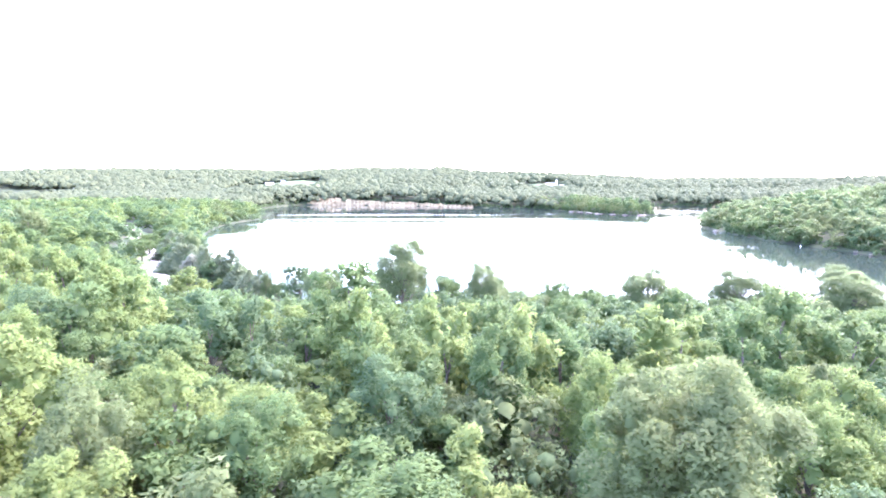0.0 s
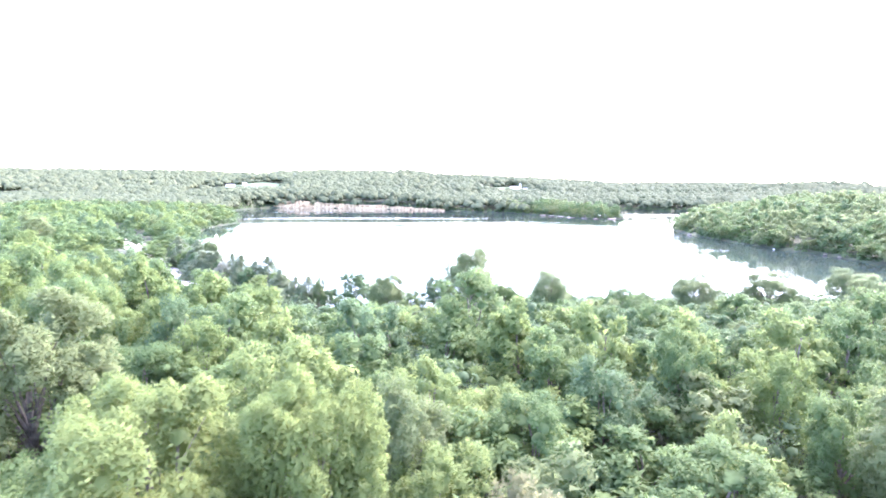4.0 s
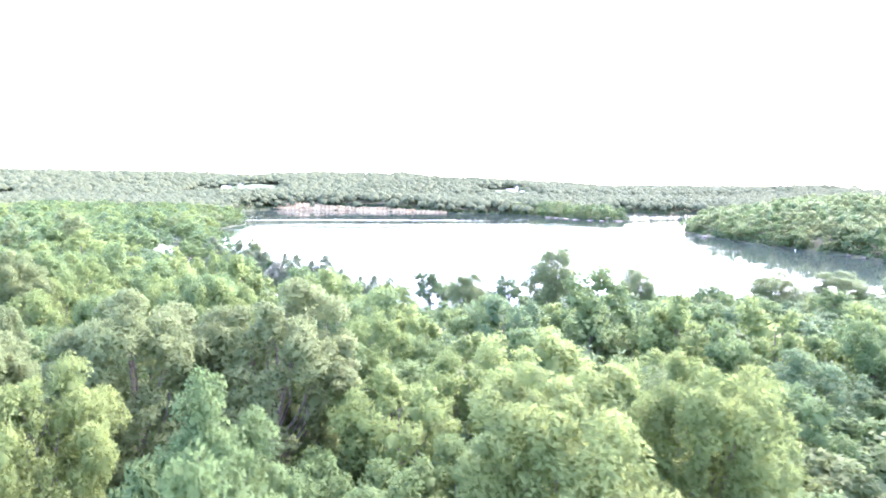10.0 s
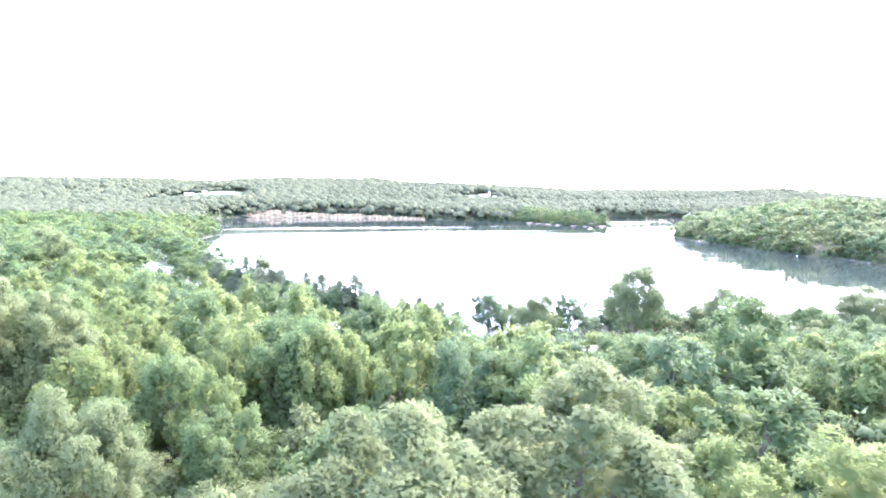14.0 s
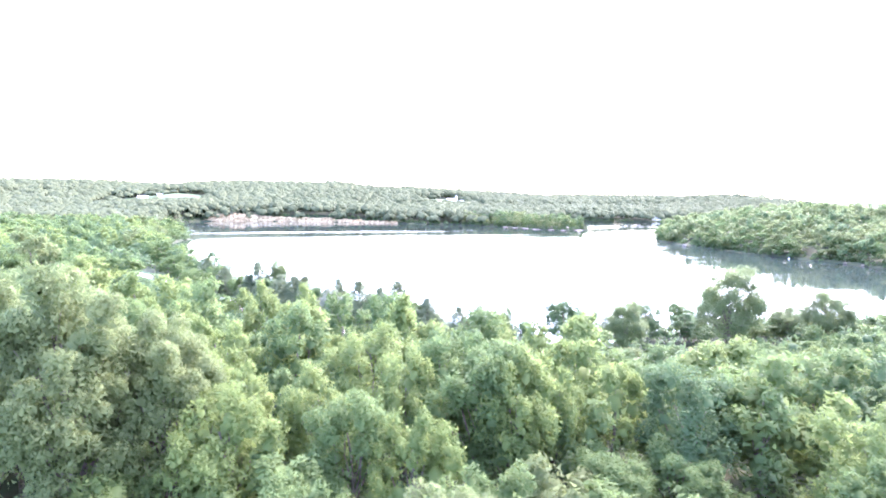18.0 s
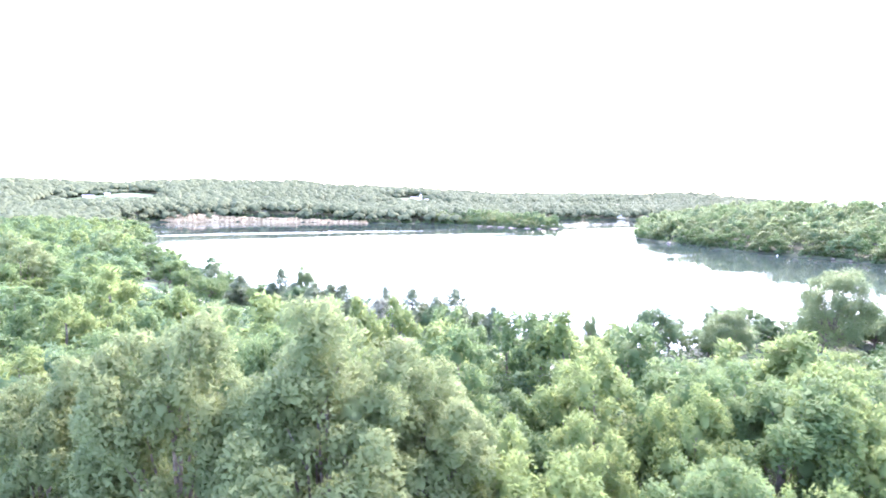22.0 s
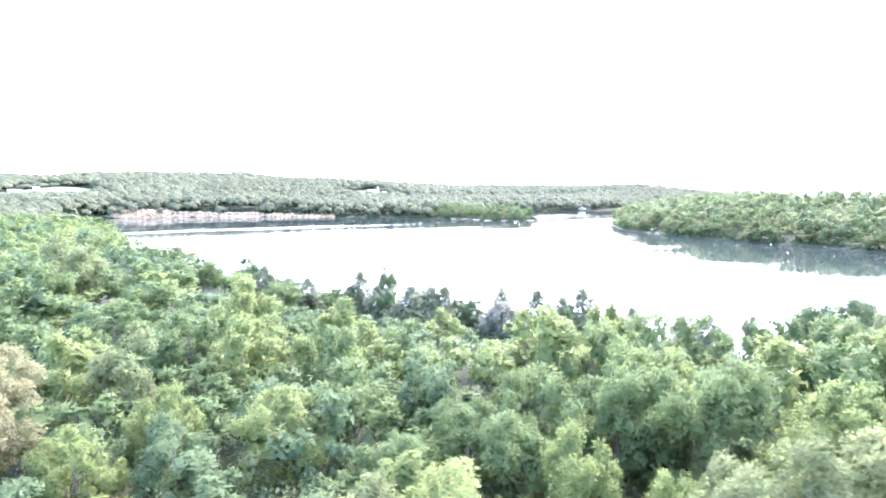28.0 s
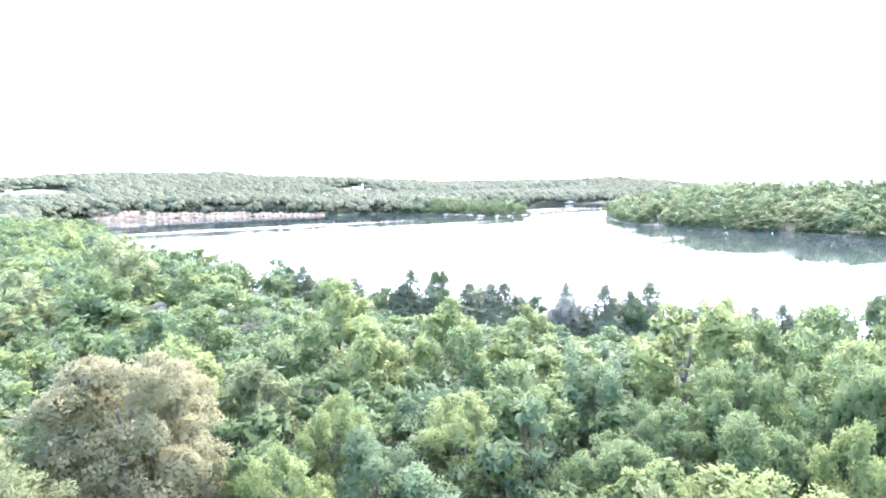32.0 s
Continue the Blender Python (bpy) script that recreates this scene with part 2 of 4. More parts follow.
# ---- leaves ----
def leaf_cloud(rng, centres, radii, counts, size, squash=0.85, spread=0.35, heart=None):
    """Three-cornered leaf sprays scattered over lobes: vertices, normals and faces."""
    n = int(np.sum(counts))
    which = np.repeat(np.arange(len(centres)), counts)
    d = rng.normal(size=(n, 3))
    d[:, 2] = d[:, 2] * 0.9 + 0.3
    d /= np.linalg.norm(d, axis=1)[:, None]
    r = radii[which] * (1 - spread * rng.random_sample(n) ** 1.6)
    p = centres[which] + d * r[:, None] * np.array([1, 1, squash])
    nor = d * 0.65 + rng.normal(size=(n, 3)) * 0.24 + np.array([0, 0, 0.45])
    nor /= np.linalg.norm(nor, axis=1)[:, None]
    u = np.cross(nor, rng.normal(size=(n, 3)))
    u = u / np.linalg.norm(u, axis=1)[:, None] * 0.8 + d * 0.5 + np.array([0, 0, 0.15])
    u /= np.linalg.norm(u, axis=1)[:, None]
    w = np.cross(nor, u)
    s = (size * rng.uniform(0.6, 1.35, n))[:, None]
    v = np.stack([p - u * s * 0.8 - w * s * 0.68, p - u * s * 0.8 + w * s * 0.68, p + u * s * 1.2], 1)
    v[:, [0, 1]] = v[:, [1, 0]]
    soft = d * 0.7 + nor * 0.18 + np.array([0, 0, 0.3])
    if heart is not None:
        big = p - heart
        soft = soft + 0.55 * big / np.linalg.norm(big, axis=1)[:, None]
    soft /= np.linalg.norm(soft, axis=1)[:, None]
    return v.reshape(-1, 3), np.repeat(soft, 3, 0), np.arange(3 * n).reshape(-1, 3)


GOLD = (1 + 5 ** 0.5) / 2
ICO_V = np.array([(-1, GOLD, 0), (1, GOLD, 0), (-1, -GOLD, 0), (1, -GOLD, 0), (0, -1, GOLD), (0, 1, GOLD),
                  (0, -1, -GOLD), (0, 1, -GOLD), (GOLD, 0, -1), (GOLD, 0, 1), (-GOLD, 0, -1), (-GOLD, 0, 1)]) / math.sqrt(1 + GOLD * GOLD)
ICO_F = np.array([(0, 11, 5), (0, 5, 1), (0, 1, 7), (0, 7, 10), (0, 10, 11), (1, 5, 9), (5, 11, 4), (11, 10, 2), (10, 7, 6), (7, 1, 8),
                  (3, 9, 4), (3, 4, 2), (3, 2, 6), (3, 6, 8), (3, 8, 9), (4, 9, 5), (2, 4, 11), (6, 2, 10), (8, 6, 7), (9, 8, 1)])


ICO_F = ICO_F[ICO_V[ICO_F].mean(1)[:, 2] > -0.4]


def lobe_cores(rng, centres, radii, squash=1.0, heart=None, lumpy=0.7):
    """Lumpy hearts of leaf lobes, which close the crown behind its sprays."""
    n = len(centres)
    bump = rng.uniform(0.78, 1.08, (n, 12, 1))
    v = centres[:, None] + ICO_V[None] * bump * radii[:, None, None] * np.array([1, 1, squash])
    f = ICO_F[None] + 12 * np.arange(n)[:, None, None]
    nor = np.tile(ICO_V * lumpy + np.array([0, 0, 0.35]), (n, 1, 1))
    if heart is not None:
        big = v - heart
        nor = nor + 0.55 * big / np.linalg.norm(big, axis=2)[:, :, None]
    nor = nor / np.linalg.norm(nor, axis=2)[:, :, None]
    return v.reshape(-1, 3), nor.reshape(-1, 3), f.reshape(-1, 3)


def leaf_mesh(name, *clouds):
    v, nor, f, at = [], [], [], 0
    for cv, cn, cf in clouds:
        v.append(cv), nor.append(cn), f.append(cf + at)
        at += len(cv)
    v, nor, f = np.concatenate(v), np.concatenate(nor), np.concatenate(f)
    me = bpy.data.meshes.new(name)
    me.vertices.add(len(v))
    me.vertices.foreach_set("co", v.astype(np.float32).ravel())
    me.loops.add(f.size)
    me.loops.foreach_set("vertex_index", f.astype(np.int32).ravel())
    me.polygons.add(len(f))
    me.polygons.foreach_set("loop_start", np.arange(0, f.size, 3, dtype=np.int32))
    me.update(calc_edges=True)
    me.shade_smooth()
    me.normals_split_custom_set_from_vertices(nor.tolist())
    return me


def limb(bm, a, b, r0, r1, sides=7):
    a, b = Vector(a), Vector(b)
    q = (b - a).to_track_quat("Z", "Y")
    rings = []
    for p, r in ((a, r0), (b, r1)):
        rings.append([bm.verts.new(p + q @ Vector((math.cos(6.2832 * i / sides) * r, math.sin(6.2832 * i / sides) * r, 0))) for i in range(sides)])
    for i in range(sides):
        bm.faces.new((rings[0][i], rings[0][(i + 1) % sides], rings[1][(i + 1) % sides], rings[1][i]))


def trunk_mesh(rng, top, heads):
    """A tapered trunk with bent limbs that carry the heads of the crown."""
    bm = bmesh.new()
    p = Vector((0, 0, -0.6))
    r = 0.24
    for k in range(5):
        q = Vector((rng.uniform(-0.2, 0.2), rng.uniform(-0.2, 0.2), top * (k + 1) / 5))
        limb(bm, p, q, r, r * 0.76)
        p, r = q, r * 0.76
    for h in heads:
        e = Vector(h)
        a = Vector((0, 0, min(top * 0.92, max(1.2, e.z * 0.62 - 0.6))))
        thick = 0.2 * (1 - a.z / (top * 1.25))
        mid = a.lerp(e, 0.5) + Vector((rng.uniform(-0.25, 0.25), rng.uniform(-0.25, 0.25), -0.25))
        limb(bm, a, mid, thick * 0.8, thick * 0.5, 5)
        limb(bm, mid, e, thick * 0.5, 0.025, 4)
        for _ in range(2):
            tip = e + Vector((rng.uniform(-0.7, 0.7), rng.uniform(-0.7, 0.7), rng.uniform(0.1, 0.8)))
            limb(bm, mid.lerp(e, 0.6), tip, thick * 0.25, 0.015, 3)
    return bm


# A broadleaf master is 12 m high with a crown about 4.2 m in radius; copies are scaled to size.
def crown_clouds(rng, fine, airy=False):
    """Leaf sprays of one crown and the hearts of its heads."""
    heads, each, tufts = (22, 4, 5) if airy else {3: (21, 4, 7), 2: (14, 4, 5), 1: (9, 3, 5), 0: (6, 3, 4)}[fine]
    # the crown is made of several heads, each a heap of lumps with a crease round it
    base, span, hearts = [], [], []
    for k in range(heads):
        z = 1 - 1.7 * (k + 0.3) / heads
        a = k * 2.39996 + rng.uniform(-0.4, 0.4)
        q = (max(0, 1 - z * z) ** 0.45 if z > 0 else 1 - 0.4 * z * z) * 2.5 * (rng.uniform(0.88, 1.08) if airy else rng.uniform(0.72, 1.12))
        head = np.array([math.cos(a) * q, math.sin(a) * q, 6.2 + z * 3.5 * rng.uniform(0.85, 1.1)])
        wide = {3: 1.2, 2: 1.4, 1: 1.6, 0: 1.75}[fine] * rng.uniform(0.75, 1.25) * (0.95 if airy else 1)
        hearts.append((*(head * np.array([0.8, 0.8, 0.96])), wide * 0.85))
        out = np.array([math.cos(a) * 0.5, math.sin(a) * 0.5, 0.45])
        for _ in range(each):
            d = rng.normal(size=3) + out
            d /= np.linalg.norm(d)
            base.append(head + d * wide * rng.uniform(0.5, 0.95) * np.array([0.9, 0.9, 0.8 if fine == 3 else 1.05]))
            span.append(wide * rng.uniform(0.45, 0.7) * (0.9 if airy else 1.0))
    base, span, hearts, lumps = np.array(base), np.array(span), np.array(hearts), heads * each
    # each lump carries tufts, mostly on its upper and outer side
    d = rng.normal(size=(lumps, tufts, 3)) + np.array([0, 0, 0.45]) + 0.35 * (base - np.array([0, 0, 5.5]))[:, None] / 3.0
    d /= np.linalg.norm(d, axis=2)[:, :, None]
    c = (base[:, None] + d * span[:, None, None] * np.array([0.85, 0.85, 1.0])).reshape(-1, 3)
    r = np.repeat(span, tufts) * rng.uniform(0.42, 0.74, len(c)) * (1.6 if airy else {3: 1.0, 2: 1.05, 1: 1.15, 0: 1.2}[fine])
    leaves = 95 if airy else {3: 88, 2: 40, 1: 22, 0: 9}[fine]
    size = 0.09 if airy else {3: 0.074, 2: 0.118, 1: 0.22, 0: 0.38}[fine]
    counts = np.maximum(5, leaves * (r / np.mean(r)) ** 2).astype(int)
    middle = np.array([0, 0, 5.0])
    clouds = [leaf_cloud(rng, c, r, counts, size, squash=0.85 if fine == 3 else 1.1, spread=0.8 if airy else 0.46, heart=middle)]
    if not airy:
        inner = {3: 170, 2: 36, 1: 14, 0: 1}[fine]
        clouds.append(leaf_cloud(rng, hearts[:, :3], hearts[:, 3] * 1.1, np.full(heads, inner), size * 1.5, squash=1.15, spread=0.5, heart=middle))
        if fine:
            clouds.append(lobe_cores(rng, hearts[:, :3], hearts[:, 3] * (0.4 if fine == 3 else 0.5), 1.0, middle))
        clouds.append(lobe_cores(rng, base, span * (0.3 if fine == 3 else 0.5 if fine else 0.6), 1.05, middle))
    return clouds, hearts


def broadleaf(kind, seed, fine, airy=False):
    rng = np.random.RandomState(seed)
    clouds, hearts = crown_clouds(rng, fine, airy)
    root = new("broadleaf_tree")
    part("trunk", trunk_mesh(rng, 9.5 if airy else 8.8, hearts[:, :3].tolist() if fine > 1 else hearts[::2, :3].tolist()), BARK, root)
    part("crown", leaf_mesh("crown", *clouds), LEAF[kind], root)
    return root


def cedar(seed):
    rng = np.random.RandomState(seed)
    c, r = [], []
    leaders = [(0, 0, 1.0)] + [(rng.uniform(0.7, 1.1) * math.cos(a), rng.uniform(0.7, 1.1) * math.sin(a), rng.uniform(0.5, 0.74)) for a in rng.uniform(0, 6.28, 3)]
    for lx, ly, up in leaders:
        n = int(80 * up)
        for k in range(n):
            z = (k + 0.5) / n
            a = k * 2.39996 + rng.uniform(-0.5, 0.5)
            w = (0.5 + 1.7 * up) * (1 - z ** 1.25) * rng.uniform(0.5, 1.12)
            c.append((lx + math.cos(a) * w, ly + math.sin(a) * w, 0.4 + 7.6 * up * z + rng.uniform(-0.2, 0.2)))
            r.append(0.32 + 0.46 * (1 - z))
    c, r = np.array(c), np.array(r)
    root = new("cedar_tree")
    bm = bmesh.new()
    limb(bm, (0, 0, -0.5), (0, 0, 6.5), 0.17, 0.04)
    part("trunk", bm, BARK, root)
    part("crown", leaf_mesh("crown", leaf_cloud(rng, c, r, np.maximum(26, 120 * r ** 1.4).astype(int), 0.13, squash=1.3, heart=np.array([0, 0, 1.0])), lobe_cores(rng, c * np.array([0.7, 0.7, 1]), r * 0.3)), CEDAR_LEAF, root)
    return root


LABELS = {
    "green": ("mid-green broadleaf tree with a full billowing crown", "broadleaf trees of the wood"),
    "yellow": ("bright yellow-green broadleaf tree with tufted crown", "broadleaf trees of the wood"),
    "lime": ("tall pale yellow-green tree with upright tufted shoots", "broadleaf trees of the wood"),
    "blue": ("cool blue-green broadleaf tree with dense crown", "broadleaf trees of the wood"),
    "olive": ("grey-olive broadleaf tree rising above the canopy", "broadleaf trees of the wood"),
    "sage": ("tall pale sage-green tree with grey limbs showing", "broadleaf trees of the wood"),
    "brown": ("brownish olive broadleaf tree with dry-looking leaves", "broadleaf trees of the wood"),
    "airy": ("airy open-crowned tree with visible limbs by the water", "broadleaf trees of the wood"),
    "silver": ("pale silver-leaved shrub among the shore cedars", "silver shrubs by the cedars"),
    "cedar": ("grey-green pointed cedar tree beside the lake shore", "cedars along the shore"),
}
MASTERS, PLACED = {}, []
pick = random.Random(7)


def plant(kind, x, y, top, radius, fine=2):
    """A tree of a kind with its crown's top at that height and its crown that wide."""
    z = ground_at(x, y)
    tall = max(3.0, top - z)
    key = (kind, fine, pick.randrange(2 if fine == 3 else 3))
    if kind == "cedar":
        key = (kind, 2, pick.randrange(3))
        sx, sz = radius / 1.4, tall / 7.8
    else:
        sx, sz = radius / 3.7, tall / (10.6 if kind == "airy" else 11.2)
    m = pose(x, y, z, pick.uniform(-3, 3), pick.uniform(-3, 3), pick.uniform(0, 360)) @ Matrix.Diagonal((sx, sx, sz, 1))
    if key not in MASTERS:
        seed = 11 + 17 * len(MASTERS)
        ob = cedar(seed) if kind == "cedar" else broadleaf(kind, seed, fine, kind == "airy")
        label, group = LABELS[kind]
        tagged(ob, label, "tree", group)
        ob.matrix_basis = m
        MASTERS[key] = ob
    else:
        ob = MASTERS[key]
        s = ob.scale
        copy_thing(ob, m @ Matrix.Diagonal((1 / s[0], 1 / s[1], 1 / s[2], 1)))
    PLACED.append((x, y, radius))

# ---- the wood below the camera, grove by grove: kind, x, y, top, crown radius ----
GIANT_TREES = [("olive", 11.4, 21.8, 19.2, 4.6), ("lime", -23.2, 18.4, 20.6, 3.4), ("lime", -28.6, 17.4, 20.6, 4.7), ("lime", -21.6, 5.2, 20.4, 2.8), ("green", -41.0, 10.4, 20.6, 3.0),
               ("green", -42.4, 15.4, 20.4, 3.4), ("olive", -43.4, 31.8, 20.8, 5.8), ("olive", -51.2, 30.0, 20.9, 5.4), ("olive", -56.4, 24.6, 20.9, 3.4), ("lime", -51.4, 21.4, 19.8, 3.2),
               ("olive", -65.8, 39.0, 18.8, 3.6), ("sage", -84.2, 61.0, 22.2, 4.9), ("sage", -90.2, 65.0, 22.2, 4.6), ("sage", -79.4, 62.4, 18.8, 3.9), ("olive", -97.0, 68.0, 19.3, 3.6),
               ("brown", -128.6, 100.4, 19.4, 5.4), ("olive", -134.0, 95.0, 17.6, 4.6)]
GROVE_START = [("yellow", -6.5, 48.7, 15.8, 3.7), ("blue", -2.2, 35.6, 13.6, 3.6), ("green", -13.6, 54.8, 12.7, 3.6), ("yellow", -46.1, 72.9, 15.2, 4.6), ("yellow", -11.2, 32.8, 13.4, 3.4),
               ("yellow", 22.2, 46.5, 14.8, 4.4), ("yellow", 11.6, 35.1, 14.8, 2.6), ("green", 11.8, 46.4, 14.8, 3.8), ("green", 5.3, 38.9, 15.6, 2.8), ("yellow", 7.8, 41.2, 16.0, 3.2),
               ("yellow", -16.5, 33.6, 15.5, 3.6), ("yellow", 26.8, 33.6, 14.0, 3.4), ("yellow", 23.4, 30.2, 13.2, 3.4), ("yellow", -16.6, 23.6, 13.8, 3.2), ("green", 38.8, 47.4, 14.4, 4.0)]
GROVE_RIDGE = [("green", -9.6, 29.4, 14.0, 3.4), ("green", -0.5, 22.0, 13.1, 4.2), ("green", -23.0, 44.6, 13.6, 4.4), ("olive", -17.9, 27.9, 15.3, 3.0), ("yellow", -36.0, 61.0, 15.1, 4.4),
               ("green", -38.2, 54.6, 15.3, 4.0), ("yellow", -37.9, 46.5, 15.1, 3.6), ("green", -41.4, 42.7, 14.3, 3.2), ("blue", -20.1, 57.2, 13.1, 3.0), ("yellow", 1.5, 44.9, 15.7, 3.4),
               ("green", 11.0, 27.4, 14.3, 2.6), ("green", -4.7, 43.0, 14.1, 2.8), ("green", -11.8, 57.6, 12.6, 3.6), ("green", -6.7, 52.4, 14.1, 3.4), ("green", 33.8, 50.3, 16.0, 4.2),
               ("green", 33.6, 74.2, 11.1, 4.0), ("green", 27.6, 46.5, 14.6, 3.6), ("brown", -12.8, 16.2, 16.2, 3.0), ("yellow", -26.8, 31.2, 17.2, 4.6), ("yellow", -35.8, 28.6, 16.4, 3.8),
               ("green", -41.2, 24.4, 13.4, 3.4), ("green", -36.8, 21.6, 13.8, 3.2), ("blue", -46.4, 21.0, 13.2, 3.2), ("green", -32.6, 23.0, 14.4, 3.2), ("green", -48.0, 36.6, 14.0, 3.6)]
GROVE_SECOND = [("green", -9.9, 62.1, 16.5, 5.2), ("green", -24.4, 60.2, 13.6, 3.8), ("green", -33.0, 49.6, 12.5, 3.0), ("yellow", -28.8, 49.6, 12.1, 3.0), ("blue", -23.4, 54.6, 14.4, 4.0),
                ("yellow", -33.2, 53.4, 13.0, 3.0), ("green", -40.8, 71.0, 13.3, 3.6), ("yellow", -44.9, 68.6, 15.5, 4.0), ("green", -57.9, 60.3, 17.0, 4.4), ("yellow", -58.6, 80.9, 16.0, 4.0),
                ("yellow", -45.3, 92.9, 11.2, 4.4), ("yellow", -64.8, 69.0, 16.7, 4.4), ("yellow", -84.3, 84.5, 17.1, 4.4), ("yellow", -31.0, 36.8, 14.2, 3.6), ("yellow", -47.0, 60.0, 14.2, 3.0)]
GROVE_MIDDLE = [("blue", -43.0, 55.8, 15.4, 3.6), ("yellow", -48.4, 64.2, 15.0, 3.4), ("green", -46.6, 52.6, 11.2, 3.0), ("green", -51.4, 53.1, 11.5, 3.0), ("yellow", -56.4, 57.4, 16.5, 3.2),
                ("yellow", -52.8, 59.9, 15.6, 3.0), ("green", -59.6, 65.4, 17.0, 4.2), ("yellow", -63.4, 61.4, 16.0, 2.8), ("green", -61.6, 48.0, 13.8, 3.0), ("yellow", -63.6, 54.0, 15.3, 2.6),
                ("green", -67.2, 56.4, 15.5, 3.2), ("yellow", -75.5, 64.4, 16.3, 3.2), ("yellow", -74.8, 57.8, 15.5, 3.6), ("yellow", -69.0, 63.0, 15.0, 3.0), ("green", -59.6, 85.3, 15.0, 3.8),
                ("green", -70.8, 78.4, 15.6, 3.8), ("green", -70.2, 50.4, 13.4, 3.2)]
GROVE_LAST = [("green", -65.7, 96.3, 13.7, 3.6), ("yellow", -76.4, 100.0, 15.1, 3.0), ("yellow", -71.1, 103.1, 14.1, 3.2), ("green", -60.6, 90.4, 14.4, 3.0), ("green", -50.6, 82.6, 14.0, 4.0),
              ("yellow", -70.9, 84.6, 15.3, 4.2), ("yellow", -78.3, 75.5, 16.6, 4.0), ("green", -86.4, 78.4, 17.8, 3.9), ("green", -89.4, 83.4, 17.1, 3.6), ("green", -81.2, 87.4, 17.1, 4.0),
              ("yellow", -85.2, 97.6, 17.0, 5.2), ("green", -82.9, 92.9, 15.7, 3.0), ("yellow", -93.9, 74.8, 14.5, 1.8), ("yellow", -94.8, 79.3, 15.3, 2.4), ("yellow", -104.5, 77.9, 15.0, 3.8),
              ("green", -95.0, 84.0, 14.1, 3.2), ("green", -91.4, 88.6, 15.2, 3.2), ("green", -96.2, 89.4, 13.0, 3.0), ("green", -102.0, 89.9, 11.8, 3.0)]
GROVE_FAR = [("green", -102.0, 98.9, 13.2, 3.8), ("yellow", -108.2, 97.5, 13.4, 3.6), ("blue", -95.2, 98.1, 13.8, 3.0), ("yellow", -115.5, 101.9, 12.9, 2.6), ("yellow", -120.6, 96.5, 13.4, 2.4),
             ("blue", -114.8, 96.4, 12.2, 3.0), ("olive", -119.1, 110.2, 14.5, 3.6), ("yellow", -124.2, 116.1, 14.0, 3.4), ("yellow", -109.8, 114.0, 14.7, 3.8), ("green", -100.2, 111.2, 13.3, 3.2),
             ("yellow", -104.3, 114.8, 12.2, 2.8), ("green", -91.0, 115.4, 11.9, 3.0), ("yellow", -96.7, 119.3, 14.4, 4.2), ("green", -114.0, 122.6, 14.9, 4.0), ("yellow", -107.6, 127.5, 16.6, 4.6),
             ("yellow", -82.1, 125.5, 10.4, 3.4), ("green", -122.5, 136.4, 13.0, 4.0), ("green", -133.5, 159.4, 15.6, 4.2), ("olive", -132.1, 166.1, 19.4, 5.0)]
SHORE_TREES = [("airy", -6.6, 91.8, 15.6, 4.9), ("blue", -11.2, 107.2, 8.6, 3.6), ("blue", -28.2, 104.4, 10.6, 3.4), ("airy", -21.6, 96.6, 10.4, 3.6), ("green", 1.4, 112.6, 7.0, 2.8),
               ("airy", 7.6, 87.4, 12.4, 3.4), ("green", 19.0, 83.0, 11.2, 3.2), ("airy", 35.8, 89.6, 10.8, 5.0), ("airy", 55.2, 97.0, 9.6, 5.0), ("airy", 80.0, 105.0, 9.0, 5.0),
               ("green", 1.6, 98.6, 8.8, 3.0), ("green", 25.7, 91.0, 8.2, 2.8), ("airy", 9.6, 96.0, 8.4, 3.4), ("airy", -37.0, 109.4, 7.8, 1.3), ("green", -23.4, 106.6, 8.2, 3.6),
               ("airy", -76.8, 160.6, 10.8, 2.4), ("green", -96.8, 166.4, 9.8, 4.0), ("green", -110.6, 204.0, 9.8, 4.6), ("green", -119.4, 224.0, 12.8, 5.6), ("airy", 66.0, 84.0, 11.0, 4.4)]
CEDARS = [("cedar", -39.6, 114.2, 7.8, 2.4), ("cedar", -43.4, 116.4, 7.2, 2.2), ("cedar", -52.6, 129.0, 10.3, 3.4), ("cedar", -55.8, 130.6, 9.0, 2.6), ("cedar", -59.6, 132.2, 10.2, 3.2), ("silver", -65.2, 135.4, 8.4, 2.4),
          ("silver", -66.6, 136.6, 6.6, 1.8), ("cedar", -63.4, 137.2, 9.8, 2.8), ("cedar", -70.4, 146.4, 9.4, 3.6), ("cedar", -73.2, 147.6, 9.3, 3.4), ("cedar", -76.2, 149.6, 9.4, 3.6),
          ("cedar", -82.2, 163.0, 11.0, 2.9), ("cedar", -79.6, 158.6, 8.4, 2.8), ("cedar", -91.0, 171.6, 8.8, 3.2), ("cedar", -97.4, 187.0, 10.0, 3.2), ("cedar", -47.6, 122.4, 8.0, 2.6)]
ROAD = [(-185, 300), (-142, 243), (-113, 199), (-92, 167), (-84, 152.5), (-76.5, 139.5), (-69, 130.5), (-59, 119.5), (-45, 107), (-28, 98), (0, 92)]


def line_distance(px, py, line):
    best = np.full(np.shape(px), 1e9)
    for (x0, y0), (x1, y1) in zip(line, line[1:]):
        dx, dy = x1 - x0, y1 - y0
        u = np.clip(((px - x0) * dx + (py - y0) * dy) / (dx * dx + dy * dy), 0, 1)
        best = np.minimum(best, np.hypot(px - x0 - u * dx, py - y0 - u * dy))
    return best


